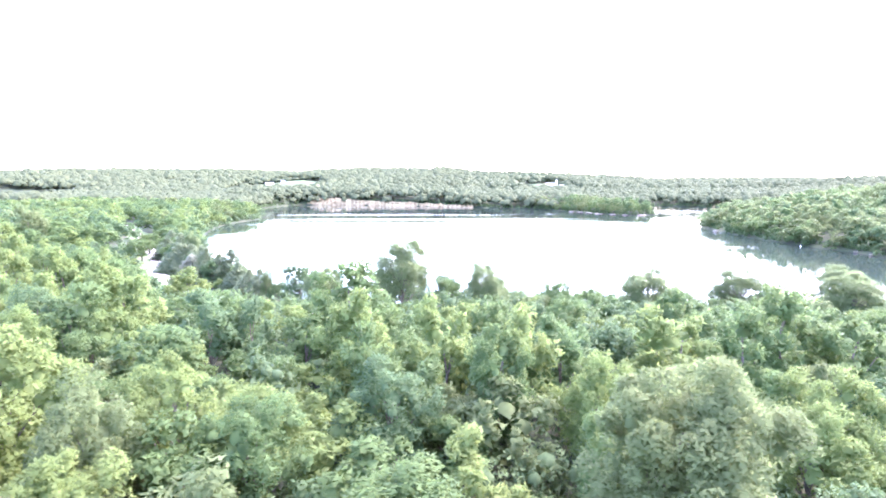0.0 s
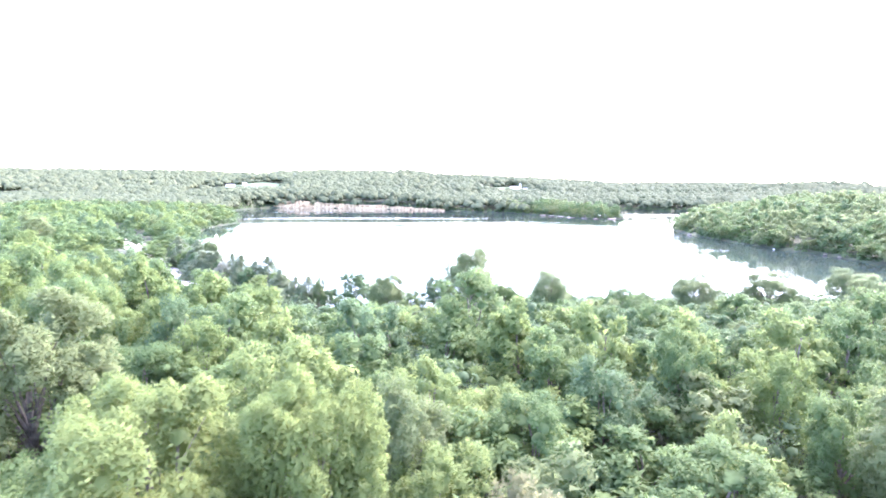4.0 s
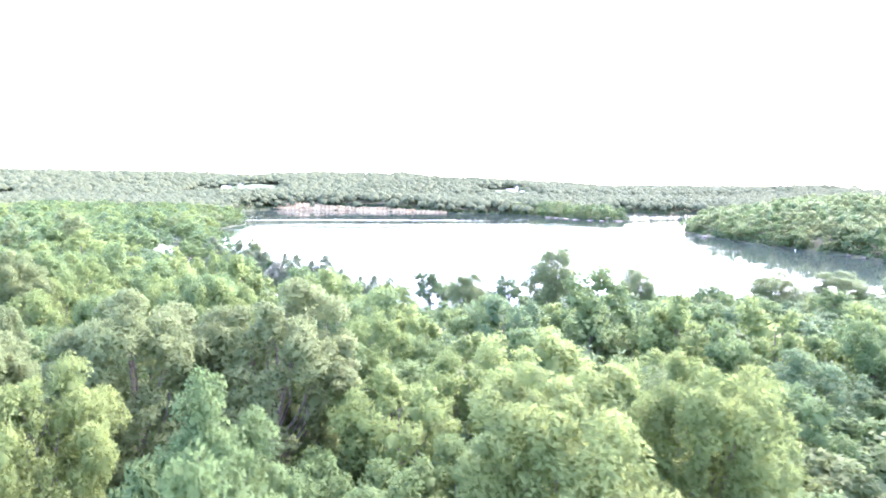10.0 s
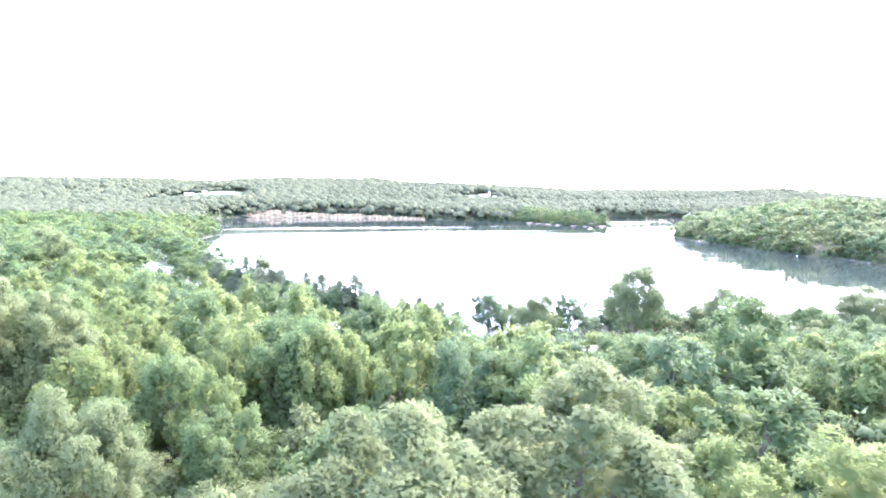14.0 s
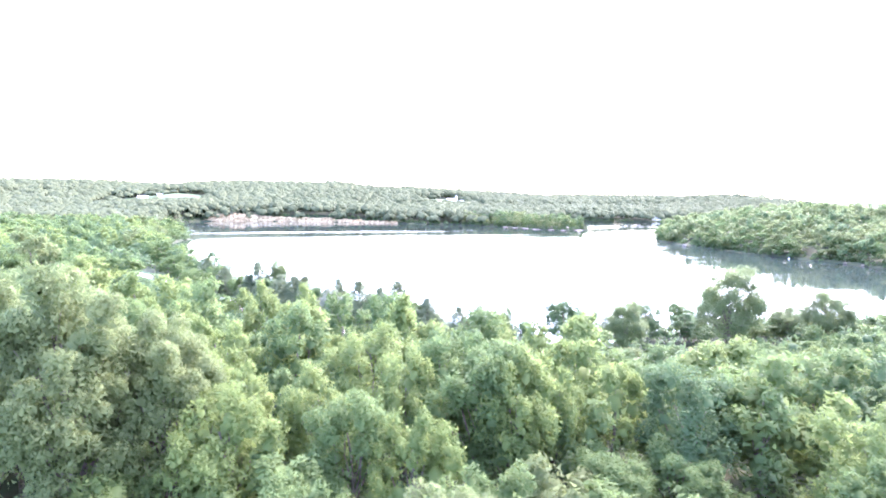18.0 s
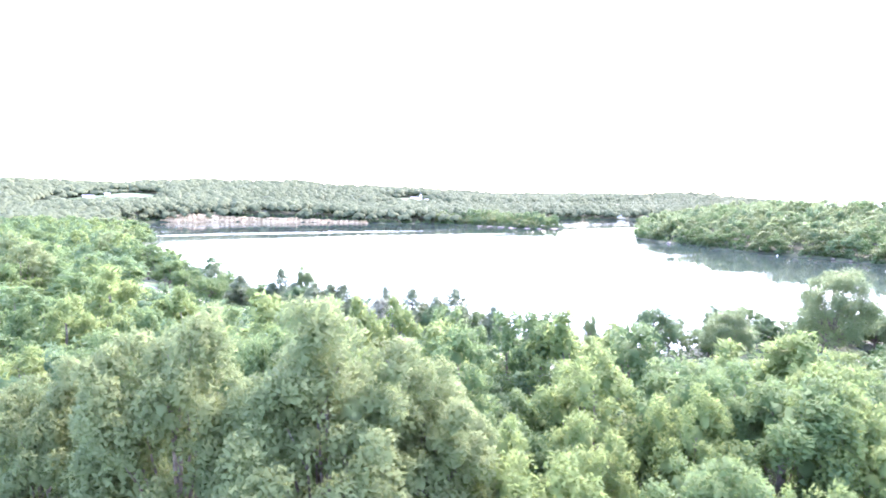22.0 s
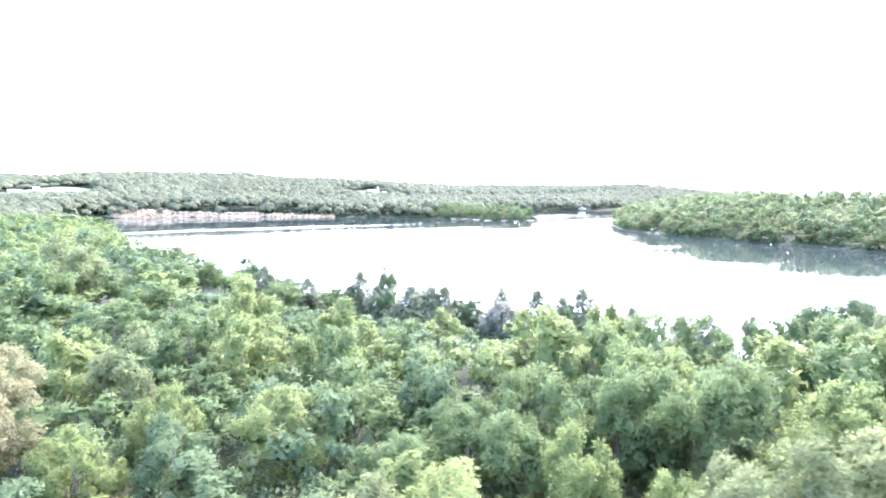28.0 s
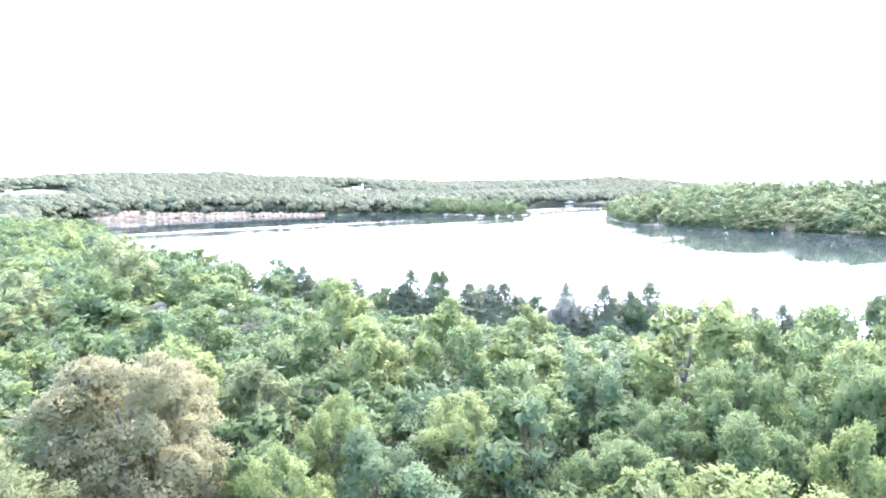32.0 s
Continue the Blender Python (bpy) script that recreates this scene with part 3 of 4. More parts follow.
# The rest of the near wood fills the gaps between those trees.
BELOW = [(15, -4), (-28, -8), (-135, 66)]
for row in GIANT_TREES:
    plant(*row, 3)
for row in GROVE_START + GROVE_RIDGE + GROVE_SECOND + GROVE_MIDDLE + GROVE_LAST + GROVE_FAR:
    plant(*row, 2 if line_distance(np.array([row[1]]), np.array([row[2]]), BELOW)[0] < 45 else 1)
SHORE_BUSHES = [("blue", -57.2, 128.2, 7.6, 2.8), ("green", -48.6, 125.4, 7.0, 2.6), ("blue", -67.6, 141.4, 7.8, 2.8), ("blue", -79.4, 154.4, 8.2, 3.0), ("green", -86.6, 165.2, 8.0, 3.0), ("blue", -73.4, 152.0, 8.2, 2.8),
                ("green", -94.0, 178.4, 8.8, 3.4), ("blue", -100.4, 193.0, 9.2, 3.6), ("green", -104.4, 184.0, 9.4, 3.8), ("blue", -34.2, 108.8, 6.2, 2.4), ("green", -17.0, 104.6, 6.4, 2.8), ("blue", -4.6, 104.4, 6.6, 2.8),
                ("green", 14.6, 99.0, 6.2, 2.8), ("blue", 30.4, 98.0, 6.0, 2.8), ("green", 44.6, 96.4, 6.2, 3.0), ("blue", 63.4, 99.4, 6.4, 3.0)]
for row in SHORE_TREES + CEDARS + SHORE_BUSHES:
    plant(*row, 2)
fill = random.Random(23)
spots = []
for k in range(7000):
    spots.append((fill.uniform(-190, 110), fill.uniform(-6, 170)))
sx, sy = np.array(spots).T
off_water, off_path, off_road = land(sx, sy), line_distance(sx, sy, BELOW), line_distance(sx, sy, ROAD)
BEYOND = []
for x, y, dw, dp, dr in zip(sx, sy, off_water, off_path, off_road):
    if dw < 4 or dr < 7.5 or dp > (82 if x < -110 else 112) or y < -0.62 * x - 20 + 10 or dp < 10:
        continue
    radius = fill.uniform(2.6, 4.0)
    if any((x - a) ** 2 + (y - b) ** 2 < ((0.56 if dp < 58 else 0.64) * (radius + c)) ** 2 for a, b, c in PLACED):
        continue
    kind = fill.choice(["green"] * 6 + ["yellow"] * 3 + ["blue"] * 2 + ["olive"])
    tall = fill.uniform(5.5, 8.5)
    if x > -120:
        tall = min(tall, max(3.0, 2.5 + 0.19 * dw - ground_at(x, y)))
    if -100 < x < -55:
        tall = min(tall, 2.6 + 0.34 * max(dr - 5.0, 0))
    if dp < 22:
        tall = min(tall, 7.0 if dp > 17 else 5.6)
    if dp < 38:
        plant(kind, x, y, ground_at(x, y) + tall, radius, 2 if dp < 25 else 1)
    else:
        BEYOND.append((kind, x, y, tall, radius))
        PLACED.append((x, y, radius))


def joined_wood(name, label, rows, fine, kinds=("green", "yellow", "blue", "olive"), seed=77):
    """Crowns of the same kind of trees farther off, joined into one mesh."""
    rng = np.random.RandomState(seed)
    models = [crown_clouds(np.random.RandomState(seed + k), fine)[0] for k in range(5)]
    v, nor, f, mats, at = [], [], [], [], 0
    for kind, x, y, z, tall, radius in rows:
        a, s = rng.uniform(0, 6.28), np.array([radius / 4.0, radius / 4.0, tall / 11.4])
        turn = np.array([[math.cos(a), math.sin(a), 0], [-math.sin(a), math.cos(a), 0], [0, 0, 1]])
        for cv, cn, cf in models[rng.randint(len(models))]:
            v.append((cv @ turn) * s + np.array([x, y, z]))
            nor.append(cn @ turn)
            f.append(cf + at)
            mats.append(np.full(len(cf), kinds.index(kind), np.int32))
            at += len(cv)
    me = leaf_mesh(name, (np.concatenate(v), np.concatenate(nor), np.concatenate(f)))
    for k in kinds:
        me.materials.append(LEAF[k])
    me.polygons.foreach_set("material_index", np.concatenate(mats))
    return tagged(part(name, me, None), label, "trees", kind="stuff")


def scattered(rng, xr, yr, gap, tall, keep, mix, edge_low=0.7):
    """Rows of trees for a joined wood on a shaken grid."""
    gx, gy = np.meshgrid(np.arange(xr[0], xr[1], gap), np.arange(yr[0], yr[1], gap))
    x = gx.ravel() + rng.uniform(-0.45, 0.45, gx.size) * gap
    y = gy.ravel() + rng.uniform(-0.45, 0.45, gx.size) * gap
    d = land(x, y)
    ok = keep(x, y) & (d > 0.8)
    x, y, d = x[ok], y[ok], d[ok]
    z, edge = height(x, y), smooth(0, 14, d)
    h = tall * rng.uniform(0.72, 1.22, len(x)) * (edge_low + (1 - edge_low) * edge)
    r = gap * rng.uniform(0.5, 0.82, len(x))
    which = rng.choice(mix, len(x))
    # crowns at the water's edge hang down to the bank
    sunk = np.where(d < 9, -0.22 * h, 0.0)
    h = np.where((x > -112) & (y < 205) & (x < 140), np.minimum(h, np.maximum(3.0, 2.5 + 0.19 * d - z)), h)
    return [(str(k), *row) for k, *row in zip(which, x, y, z + sunk, h - sunk, r)]


BEYOND = [(k, x, y, ground_at(x, y), t, r) for k, x, y, t, r in BEYOND]
joined_wood("shore_wood", "billowing broadleaf wood between the canopy and the shore", [q for q in BEYOND if q[2] < 92 and q[1] > -100], 1)
joined_wood("lakeside_wood", "low broadleaf wood along the lake shore", [q for q in BEYOND if q[2] >= 92 or q[1] <= -100], 0)


# ---- woods too far to count ----
def woods(name, label, xr, yr, gap, tall, cards, size, keep, seed, lobes=5, low=0.4, core=0.58, low_edge=0.0):
    """Trees joined into one mesh; each is a heap of leafy lobes."""
    rng = np.random.RandomState(seed)
    gx, gy = np.meshgrid(np.arange(xr[0], xr[1], gap), np.arange(yr[0], yr[1], gap))
    x = gx.ravel() + rng.uniform(-0.45, 0.45, gx.size) * gap
    y = gy.ravel() + rng.uniform(-0.45, 0.45, gx.size) * gap
    ok = keep(x, y) & (land(x, y) > 0.3)
    x, y = x[ok], y[ok]
    z = height(x, y)
    edge = smooth(0, 12, land(x, y))
    h = tall * rng.uniform(0.52, 1.3, len(x)) * (0.7 + 0.3 * edge)
    if low_edge:
        h = np.where(x > -120, np.minimum(h, 2.0 + low_edge * land(x, y)), h)
        h = np.where((x > -100) & (x < -55), np.minimum(h, 1.0 + 0.28 * np.maximum(line_distance(x, y, ROAD) - 5, 1)), h)
    r = gap * rng.uniform(0.55, 0.95, len(x))
    a = rng.uniform(0, 6.28, (len(x), lobes))
    q = rng.uniform(0.25, 0.7, (len(x), lobes)) * r[:, None]
    q[:, 0] *= 0.2
    lz = z[:, None] + h[:, None] * (low - 0.22 * (1 - edge[:, None]) + (0.72 - low) * rng.random_sample((len(x), lobes)))
    lz[:, 0] = z + h * 0.78
    c = np.stack([x[:, None] + np.cos(a) * q, y[:, None] + np.sin(a) * q, lz], 2).reshape(-1, 3)
    lr = (r[:, None] * rng.uniform(0.34, 0.62, (len(x), lobes))).ravel()
    hearts = np.arange(len(c)) % lobes < 3
    heart = np.repeat(np.stack([x, y, z + 0.3 * h], 1), lobes * cards, 0)
    clouds = [leaf_cloud(rng, c, lr, np.full(len(c), cards), size, squash=1.1, spread=0.4, heart=heart)]
    if core:
        clouds.append(lobe_cores(rng, c[hearts], lr[hearts] * core))
    ob = part(name, leaf_mesh(name, *clouds), SCRUB_LEAF)
    return tagged(ob, label, "trees", kind="stuff")


taken = np.array(PLACED)


def gap_left(x, y):
    """Where no single tree stands."""
    free = np.ones(x.shape, bool)
    for a, b, c in taken:
        free &= (x - a) ** 2 + (y - b) ** 2 > (0.75 * c) ** 2
    return free


off_road = lambda x, y: line_distance(x, y, ROAD) > 6.5
near_wood = lambda x, y: (line_distance(x, y, BELOW) > np.where(x > -110, 122, 80)) & off_road(x, y)
below_wood = lambda x, y: (line_distance(x, y, BELOW) <= np.where(x > -110, 125, 84)) & off_road(x, y) & (y > -0.5 * x - 25)
FIELDS = [(-285, 925, 62, 42), (168, 940, 40, 32)]
open_ground = lambda x, y: np.all([((x - a) / p) ** 2 + ((y - b) / q) ** 2 > 1 for a, b, p, q in FIELDS], 0)
west = lambda x, y: x < -150 + 0.2 * (y - 600)
floor_left = lambda x, y: below_wood(x, y) & gap_left(x, y)
woods("undergrowth", "leafy saplings and shrubs filling the wood", (-215, 125), (-20, 195), 3.8, 6.0, 110, 0.14, lambda x, y: floor_left(x, y) & (line_distance(x, y, BELOW) > 9) & (line_distance(x, y, BELOW) < 46), 2, lobes=6, low=0.12, core=0.4, low_edge=0.14)
woods("shrub_layer", "leafy shrubs between the trees of the wood", (-215, 125), (-20, 195), 4.0, 6.5, 34, 0.28, lambda x, y: floor_left(x, y) & (line_distance(x, y, BELOW) >= 46), 12, lobes=6, low=0.12, core=0.4, low_edge=0.14)
MIX = ["green"] * 6 + ["yellow"] * 3 + ["blue"] * 3 + ["olive"] * 2
grow = np.random.RandomState(41)
west_rows = scattered(grow, (-330, 160), (-30, 470), 8.2, 10.5, lambda x, y: near_wood(x, y) & (y > -x * 0.6 - 40) & ((x < -60) | (x > 60)), MIX)
west_rows = [(k, x, y, z, min(h, max(3.0, 2.6 + 0.26 * (line_distance(np.array([x]), np.array([y]), ROAD)[0] - 4))), r) if x > -112 and y < 205 else (k, x, y, z, h, r) for k, x, y, z, h, r in west_rows]
joined_wood("west_woods", "dense green broadleaf wood west of the lake", west_rows, 0, seed=301)
joined_wood("island_woods", "dense broadleaf wood covering the island", scattered(grow, (148, 290), (105, 470), 8.4, 12.0, lambda x, y: shore_distance(x, y, ISLAND) < -0.8, ["green"] * 3 + ["blue"] + ["olive"] * 4 + ["airy"] * 5), 0, ("green", "blue", "olive", "airy"), seed=302)
joined_wood("peninsula_woods", "pale green trees on the rocky peninsula", scattered(grow, (100, 200), (450, 600), 6.5, 11.0, lambda x, y: shore_distance(x, y, LAKE + LAKE_EAST) > 1.5, ["green"] * 3 + ["blue"] * 2 + ["olive"] * 3), 0, seed=303)


behind = lambda x, y: (y <= np.where(x > -28, -4 - 0.1 * x, -8 - 0.69 * (x + 28)) - 4) & (line_distance(x, y, BELOW) < 62)
joined_wood("wood_behind", "broadleaf wood on the slope behind the glade", scattered(grow, (-185, 75), (-75, 85), 8.4, 7.0, behind, MIX), 0, seed=304)
woods("bank_scrub", "leafy scrub overhanging the lake's banks", (-340, 330), (100, 770), 3.4, 4.0, 16, 0.42, lambda x, y: (land(x, y) < 6) & ((x < -112) | (y > 125)), 51, lobes=4, low=0.05, core=0.6)


def far_crowns(name, label, xr, yr, gap, tall, keep, seed):
    """Woods on distant hills: each tree a heap of small leafy lumps."""
    rng = np.random.RandomState(seed)
    rows = scattered(rng, xr, yr, gap, tall, keep, ["green"], 0.8)
    n, lumps = len(rows), 11
    x, y, z, h, r = np.array([q[1:] for q in rows]).T
    for a, b, p, q in FIELDS:
        h = np.where(((x - a) / (p * 1.35)) ** 2 + ((y - b + 45) / (q + 55)) ** 2 < 1, h * 0.5, h)
    turn = np.arange(lumps)[None] * 2.39996 + rng.uniform(0, 6.28, (n, 1))
    up = 1 - 1.25 * (np.arange(lumps)[None] + rng.uniform(0.0, 0.9, (n, lumps))) / lumps
    out = np.sqrt(np.maximum(0.0, 1 - up * up)) * rng.uniform(0.7, 1.05, (n, lumps))
    c = np.stack([x[:, None] + np.cos(turn) * out * r[:, None] * 0.72, y[:, None] + np.sin(turn) * out * r[:, None] * 0.72, z[:, None] + h[:, None] * (0.56 + 0.30 * up)], 2)
    size = (r[:, None] * rng.uniform(0.3, 0.52, (n, lumps))).ravel()
    heart = np.repeat(np.stack([x, y, z + h * 0.35], 1), lumps, 0)[:, None]
    rim = leaf_cloud(rng, c.reshape(-1, 3), size * 1.05, np.full(n * lumps, 2), 0.8, squash=1.0, spread=0.15, heart=np.repeat(heart[:, 0], 2, 0))
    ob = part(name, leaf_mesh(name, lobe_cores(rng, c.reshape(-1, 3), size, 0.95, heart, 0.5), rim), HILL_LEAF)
    return tagged(ob, label, "trees", kind="stuff")


hills = lambda x, y: open_ground(x, y) & west(x, y) & (y > -0.8 * x + 20)
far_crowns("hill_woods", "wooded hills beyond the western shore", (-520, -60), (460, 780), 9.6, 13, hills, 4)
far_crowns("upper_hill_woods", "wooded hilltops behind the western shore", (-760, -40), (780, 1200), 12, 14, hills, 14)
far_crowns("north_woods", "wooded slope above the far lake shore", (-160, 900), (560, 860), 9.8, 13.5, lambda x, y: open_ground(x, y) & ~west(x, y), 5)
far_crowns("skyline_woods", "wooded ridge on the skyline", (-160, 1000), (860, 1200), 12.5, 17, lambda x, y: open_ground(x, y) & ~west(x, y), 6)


# ---- shores, road and far buildings ----
def strip(name, line, width, lift, mat):
    """A band laid over the ground along a line."""
    pts = []
    for (x0, y0), (x1, y1) in zip(line, line[1:]):
        n = max(2, int(math.hypot(x1 - x0, y1 - y0) / 3))
        pts += [(x0 + (x1 - x0) * k / n, y0 + (y1 - y0) * k / n) for k in range(n)]
    pts.append(line[-1])
    pts = np.array(pts)
    for _ in range(4):
        pts[1:-1] = (pts[:-2] + 2 * pts[1:-1] + pts[2:]) / 4
    d = np.gradient(pts, axis=0)
    d /= np.linalg.norm(d, axis=1)[:, None]
    side = np.stack([d[:, 1], -d[:, 0]], 1)
    cols = np.linspace(-0.5, 0.5, 5)
    v = []
    for c in cols:
        q = pts + side * width * c * (1 + 0.12 * np.sin(np.arange(len(pts)) * 0.7 + c * 9))[:, None]
        v.append(np.stack([q[:, 0], q[:, 1], height(q[:, 0], q[:, 1]) + lift], 1))
    n = len(pts)
    v = np.concatenate(v)
    f = [(k * n + i, k * n + i + 1, (k + 1) * n + i + 1, (k + 1) * n + i) for k in range(4) for i in range(n - 1)]
    me = bpy.data.meshes.new(name)
    me.from_pydata(v.tolist(), [], f)
    me.shade_smooth()
    return part(name, me, mat)


tagged(strip("grass_verge", ROAD, 10, 0.10, VERGE), "mown grass verge beside the gravel lakeside road", "grass", kind="structure")
tagged(strip("road", ROAD, 3.6, 0.18, GRAVEL), "pale pinkish gravel road along the shore", "road", kind="structure")

CLIFF = [(-200, 714), (-176, 709), (-140, 707), (-95, 693), (-52, 671), (-8, 647), (30, 619)]


def cliff_face():
    rng = np.random.RandomState(31)
    line = []
    for (x0, y0), (x1, y1) in zip(CLIFF, CLIFF[1:]):
        n = int(math.hypot(x1 - x0, y1 - y0) / 1.6)
        line += [(x0 + (x1 - x0) * k / n, y0 + (y1 - y0) * k / n) for k in range(n)]
    line = np.array(line)
    n, rows = len(line), 9
    tall = 1.4 + 7.4 * smooth(-194, -178, line[:, 0]) * (1 - 0.5 * smooth(-160, -90, line[:, 0])) * (1 - 0.75 * smooth(-80, 20, line[:, 0])) + rng.uniform(-0.9, 0.9, n)
    v = []
    block = np.repeat(rng.uniform(-1.6, 1.0, n // 4 + 1), 4)[:n]
    for k in range(rows):
        u = k / (rows - 1)
        out = block * (0.4 + 0.6 * math.sin(u * 9)) + rng.uniform(-0.7, 0.7, n) - 3.2 + u * 3.0
        v.append(np.stack([line[:, 0] + rng.uniform(-0.3, 0.3, n), line[:, 1] + out, -0.6 + u * (tall + 0.6)], 1))
    back = line + np.array([0, 6.0])
    v.append(np.stack([back[:, 0], back[:, 1], tall + 0.3], 1))
    rows += 1
    f = [(k * n + i, k * n + i + 1, (k + 1) * n + i + 1, (k + 1) * n + i) for k in range(rows - 1) for i in range(n - 1)]
    me = bpy.data.meshes.new("cliff")
    me.from_pydata(np.concatenate(v).tolist(), [], f)
    return tagged(part("cliff", me, ROCK), "pale pinkish limestone quarry bluff above the water", "cliff", kind="structure")


cliff_face()


def boulder(name, seed, size, mat):
    rng = random.Random(seed)
    bm = bmesh.new()
    bmesh.ops.create_icosphere(bm, subdivisions=2, radius=1)
    for v in bm.verts:
        q = v.co * 1.3
        v.co *= 0.8 + 0.35 * noise.noise(q + Vector((seed * 3.1, 0, 0)))
        v.co.x *= size[0]
        v.co.y *= size[1]
        v.co.z = max(-0.4, min(0.75, v.co.z)) * size[2]
    return part(name, bm, mat)


ROCKS = [(121, 520, 5.0, 0.9), (126, 507, 6.5, 0.6), (131, 494, 5.2, 0.8), (136, 479, 7.0, 0.6), (144, 465, 5.5, 0.8), (152, 457, 4.5, 0.6), (166, 455.5, 6.0, 0.6)]
for k, (x, y, w, hgt) in enumerate(ROCKS):
    ob = boulder("rock_ledge", k + 3, (w, w * 0.7, hgt), PALE_ROCK)
    ob.matrix_basis = pose(x, y, 0.3, 0, 0, 40 + 30 * (k % 3))
    tagged(ob, "pale flat limestone ledge at the peninsula's edge", "rock", "ledges along the peninsula")
ISLAND_ROCKS = [(151.5, 297, 1.7, 1.0), (159, 204, 1.2, 0.5), (158.5, 196, 0.9, 0.4)]
for k, (x, y, w, hgt) in enumerate(ISLAND_ROCKS):
    ob = boulder("boulder", k + 40, (w, w * 0.8, hgt), PALE_ROCK)
    ob.matrix_basis = pose(x - 1.5, y, 0.4, 0, 0, 50 * k)
    tagged(ob, "pale limestone boulder on the island's waterline", "rock", "boulders along the island")


def buoy(x, y, tall, name, label):
    root = new(name)
    bm = bmesh.new()
    profile = [(0.05, -0.4), (0.34, -0.35), (0.38, 0.1), (0.30, 0.35), (0.16, 0.5), (0.14, tall - 0.2), (0.10, tall - 0.05), (0.0, tall)]
    rings = [[bm.verts.new((r * math.cos(a * math.pi / 6), r * math.sin(a * math.pi / 6), z)) for a in range(12)] for r, z in profile]
    for p, q in zip(rings, rings[1:]):
        for i in range(12):
            bm.faces.new((p[i], p[(i + 1) % 12], q[(i + 1) % 12], q[i]))
    part("float", bm, WHITE, root)
    bm = bmesh.new()
    limb(bm, (0, 0, tall * 0.62), (0, 0, tall * 0.74), 0.155, 0.155, 12)
    part("band", bm, SHINGLE, root, "dark painted band")
    root.matrix_basis = pose(x, y, 0) @ Matrix.Scale(0.7, 4)
    return tagged(root, label, "buoy")


buoy(150.5, 225.5, 0.9, "buoy", "small white mooring buoy floating off the island")
buoy(209, 503, 2.2, "channel_marker", "white channel marker standing in the narrows")


def box(bm, x0, y0, z0, x1, y1, z1):
    vs = [bm.verts.new((x, y, z)) for z in (z0, z1) for x, y in ((x0, y0), (x1, y0), (x1, y1), (x0, y1))]
    for q in ((3, 2, 1, 0), (4, 5, 6, 7), (0, 1, 5, 4), (1, 2, 6, 5), (2, 3, 7, 6), (3, 0, 4, 7)):
        bm.faces.new([vs[i] for i in q])


def house(x, y, turn, length, depth, eaves, ridge, label, name="farmhouse"):
    """A gabled white building with overhanging roof, door and windows."""
    root = new(name)
    bm = bmesh.new()
    box(bm, -length / 2, -depth / 2, -0.5, length / 2, depth / 2, eaves)
    for sx in (-1, 1):
        bm.faces.new([bm.verts.new(p) for p in ((sx * length / 2, -depth / 2, eaves), (sx * length / 2, depth / 2, eaves), (sx * length / 2, 0, ridge))][::sx])
    part("wall", bm, WHITE, root)
    bm = bmesh.new()
    for sy in (-1, 1):
        a = [(-length / 2 - 0.5, sy * (depth / 2 + 0.5), eaves - 0.2), (length / 2 + 0.5, sy * (depth / 2 + 0.5), eaves - 0.2), (length / 2 + 0.5, 0, ridge + 0.1), (-length / 2 - 0.5, 0, ridge + 0.1)]
        lo = [bm.verts.new(p) for p in a]
        hi = [bm.verts.new((p[0], p[1], p[2] + 0.2)) for p in a]
        for q in ((0, 1, 2, 3), (7, 6, 5, 4), (0, 4, 5, 1), (1, 5, 6, 2), (2, 6, 7, 3), (3, 7, 4, 0)):
            bm.faces.new([(lo + hi)[i] for i in q])
    part("roof", bm, SHINGLE, root)
    n = max(2, int(length / 4))
    for k in range(n):
        cx = -length / 2 + (k + 0.5) * length / n
        bm = bmesh.new()
        if k == n // 2:
            box(bm, cx - 0.5, -depth / 2 - 0.06, 0, cx + 0.5, -depth / 2 + 0.05, 2.1)
            part("door", bm, SHINGLE, root)
        else:
            box(bm, cx - 0.6, -depth / 2 - 0.05, 1.0, cx + 0.6, -depth / 2 + 0.05, 2.3)
            part("window", bm, DARK_GLASS, root)
    root.matrix_basis = pose(x, y, ground_at(x, y), 0, 0, turn)
    return tagged(root, label, "house")


house(-318, 938, 15, 14, 7, 2.6, 4.4, "white farmhouse at the edge of a hillside meadow")
house(-296, 946, 15, 7, 5, 2.2, 3.6, "small white outbuilding beside the farmhouse", "outbuilding")
house(180, 950, -10, 16, 7, 2.5, 4.2, "long low white barn on the far hillside", "barn")
house(199, 945, -10, 6, 5, 2.2, 3.6, "small white cottage beside the barn", "cottage")
house(372, 628, 20, 9, 6, 3.0, 5.0, "small white boathouse on the narrows' far bank", "boathouse")


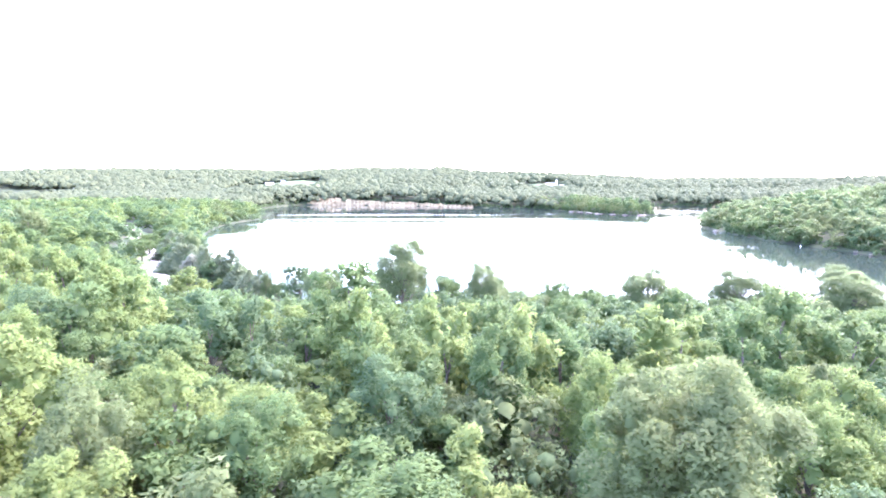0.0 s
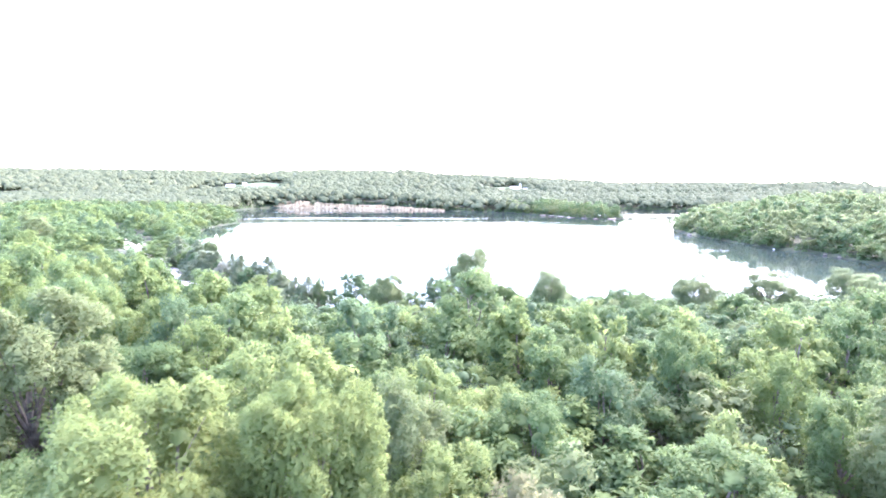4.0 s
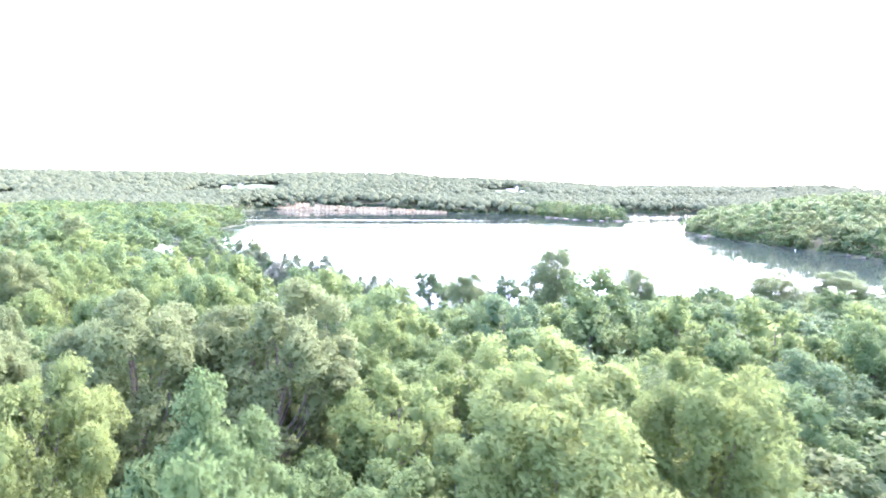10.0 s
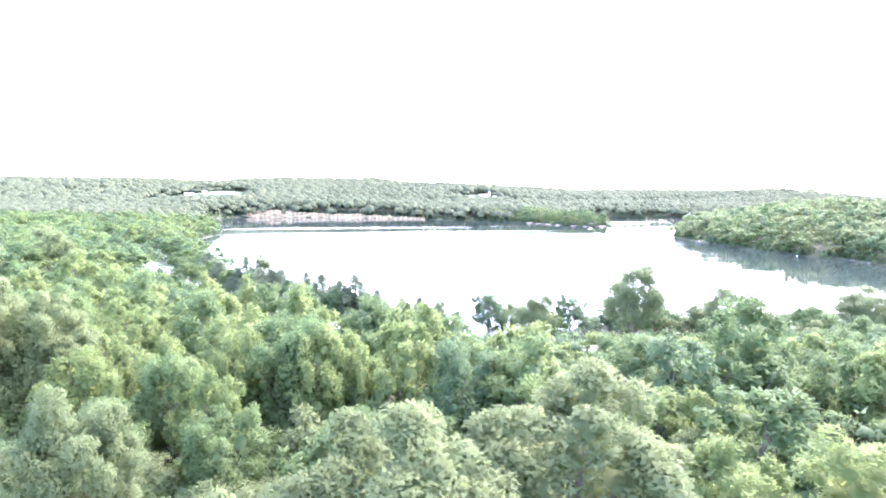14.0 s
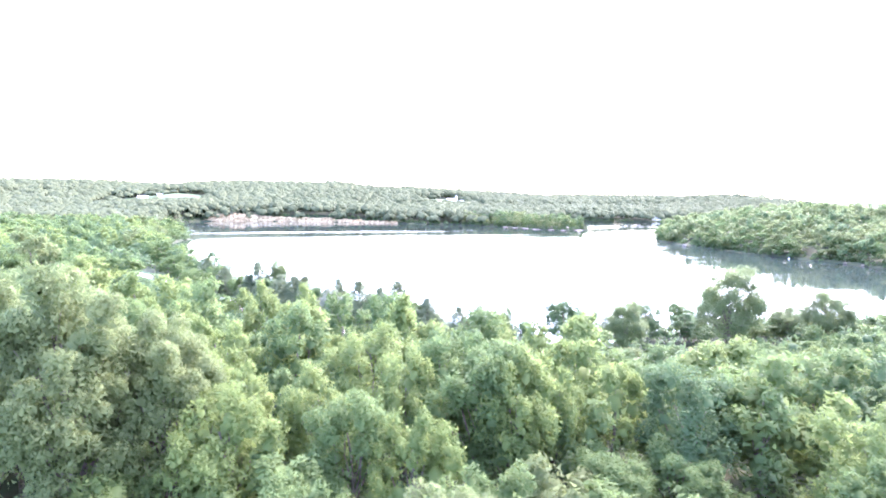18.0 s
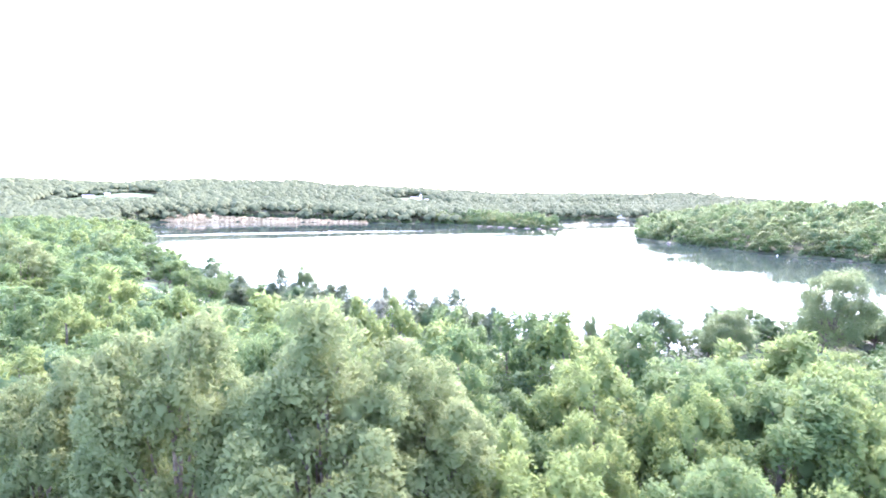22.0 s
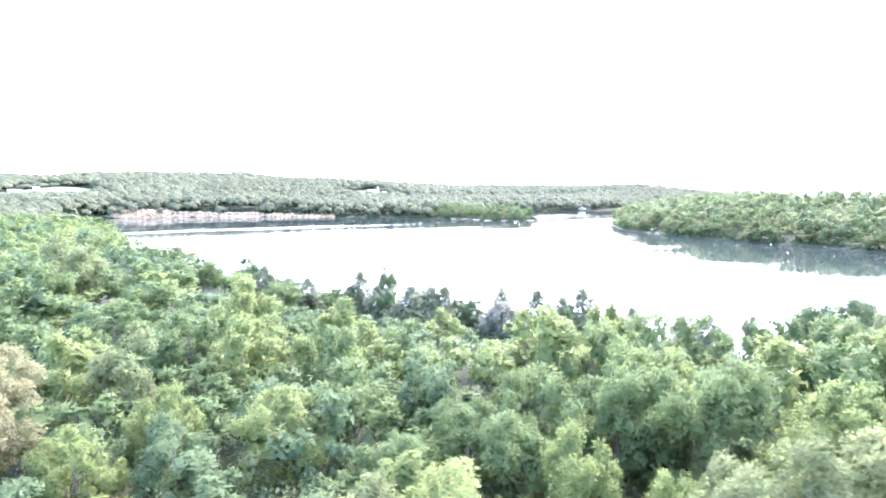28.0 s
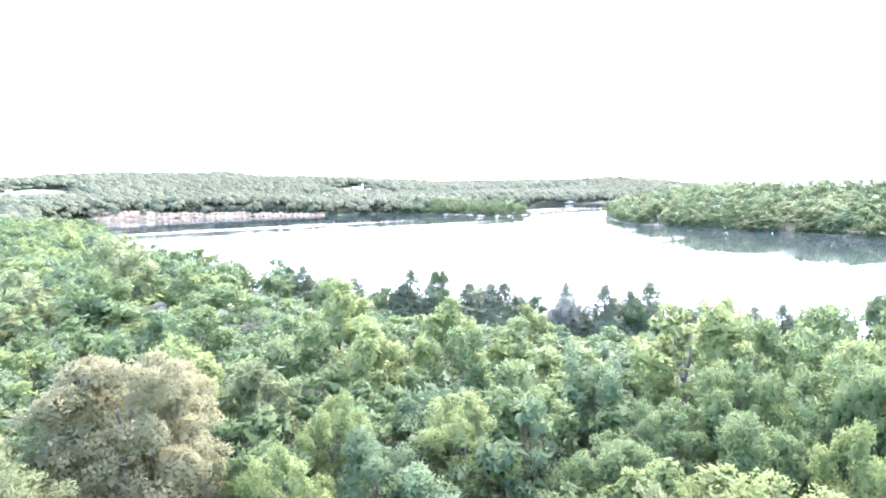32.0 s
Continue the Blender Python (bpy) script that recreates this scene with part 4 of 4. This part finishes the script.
def silo(x, y):
    root = new("silo")
    bm = bmesh.new()
    limb(bm, (0, 0, -0.5), (0, 0, 9), 1.5, 1.5, 14)
    part("drum", bm, WHITE, root)
    bm = bmesh.new()
    limb(bm, (0, 0, 9), (0, 0, 11.5), 1.6, 0.05, 14)
    part("cap", bm, SHINGLE, root, "pointed grey cap")
    root.matrix_basis = pose(x, y, ground_at(x, y))
    tagged(root, "slim white silo with a pointed cap beside the barn", "silo")


silo(191, 953)

for name, (cx, cy, rx, ry) in zip(("meadow_west", "meadow_north"), FIELDS):
    bm = bmesh.new()
    rim = []
    for ring in range(1, 9):
        u = ring / 8
        row = [(cx + rx * u * math.cos(a * math.pi / 16), cy + ry * u * math.sin(a * math.pi / 16)) for a in range(32)]
        rim.append([bm.verts.new((x, y, ground_at(x, y) + 0.5)) for x, y in row])
    bm.faces.new(rim[0])
    for p, q in zip(rim, rim[1:]):
        for i in range(32):
            bm.faces.new((p[i], q[i], q[(i + 1) % 32], p[(i + 1) % 32]))
    tagged(part(name, bm, GRASS), "pale mown meadow on the wooded hillside", "meadow", kind="structure")


def ridge():
    """The far side of the wider lake, low on the horizon."""
    n = 60
    rng = np.random.RandomState(5)
    a = np.radians(np.linspace(38, 86, n))
    x, y = 4200 * np.sin(a), 4200 * np.cos(a)
    top = 30 + 26 * np.exp(-((np.degrees(a) - 60) / 7) ** 2) + rng.uniform(-1.5, 1.5, n)
    v = np.concatenate([np.stack([x, y, 0 * x - 2], 1), np.stack([x * 1.02, y * 1.02, top], 1), np.stack([x * 1.06, y * 1.06, 0 * x], 1)])
    f = [(k * n + i, k * n + i + 1, (k + 1) * n + i + 1, (k + 1) * n + i) for k in range(2) for i in range(n - 1)]
    me = bpy.data.meshes.new("backdrop")
    me.from_pydata(v.tolist(), [], f)
    tagged(part("backdrop", me, FAR_RIDGE), "faint ridge beyond the wider lake, haze painted into its colour", "hill", kind="structure")


# Pale grey-blue base colour stands in for distance haze over the ridge.
FAR_RIDGE = mottled("haze_painted_ridge", [(0.3, (0.55, 0.60, 0.62)), (0.7, (0.62, 0.66, 0.68))], 0.004)
ridge()
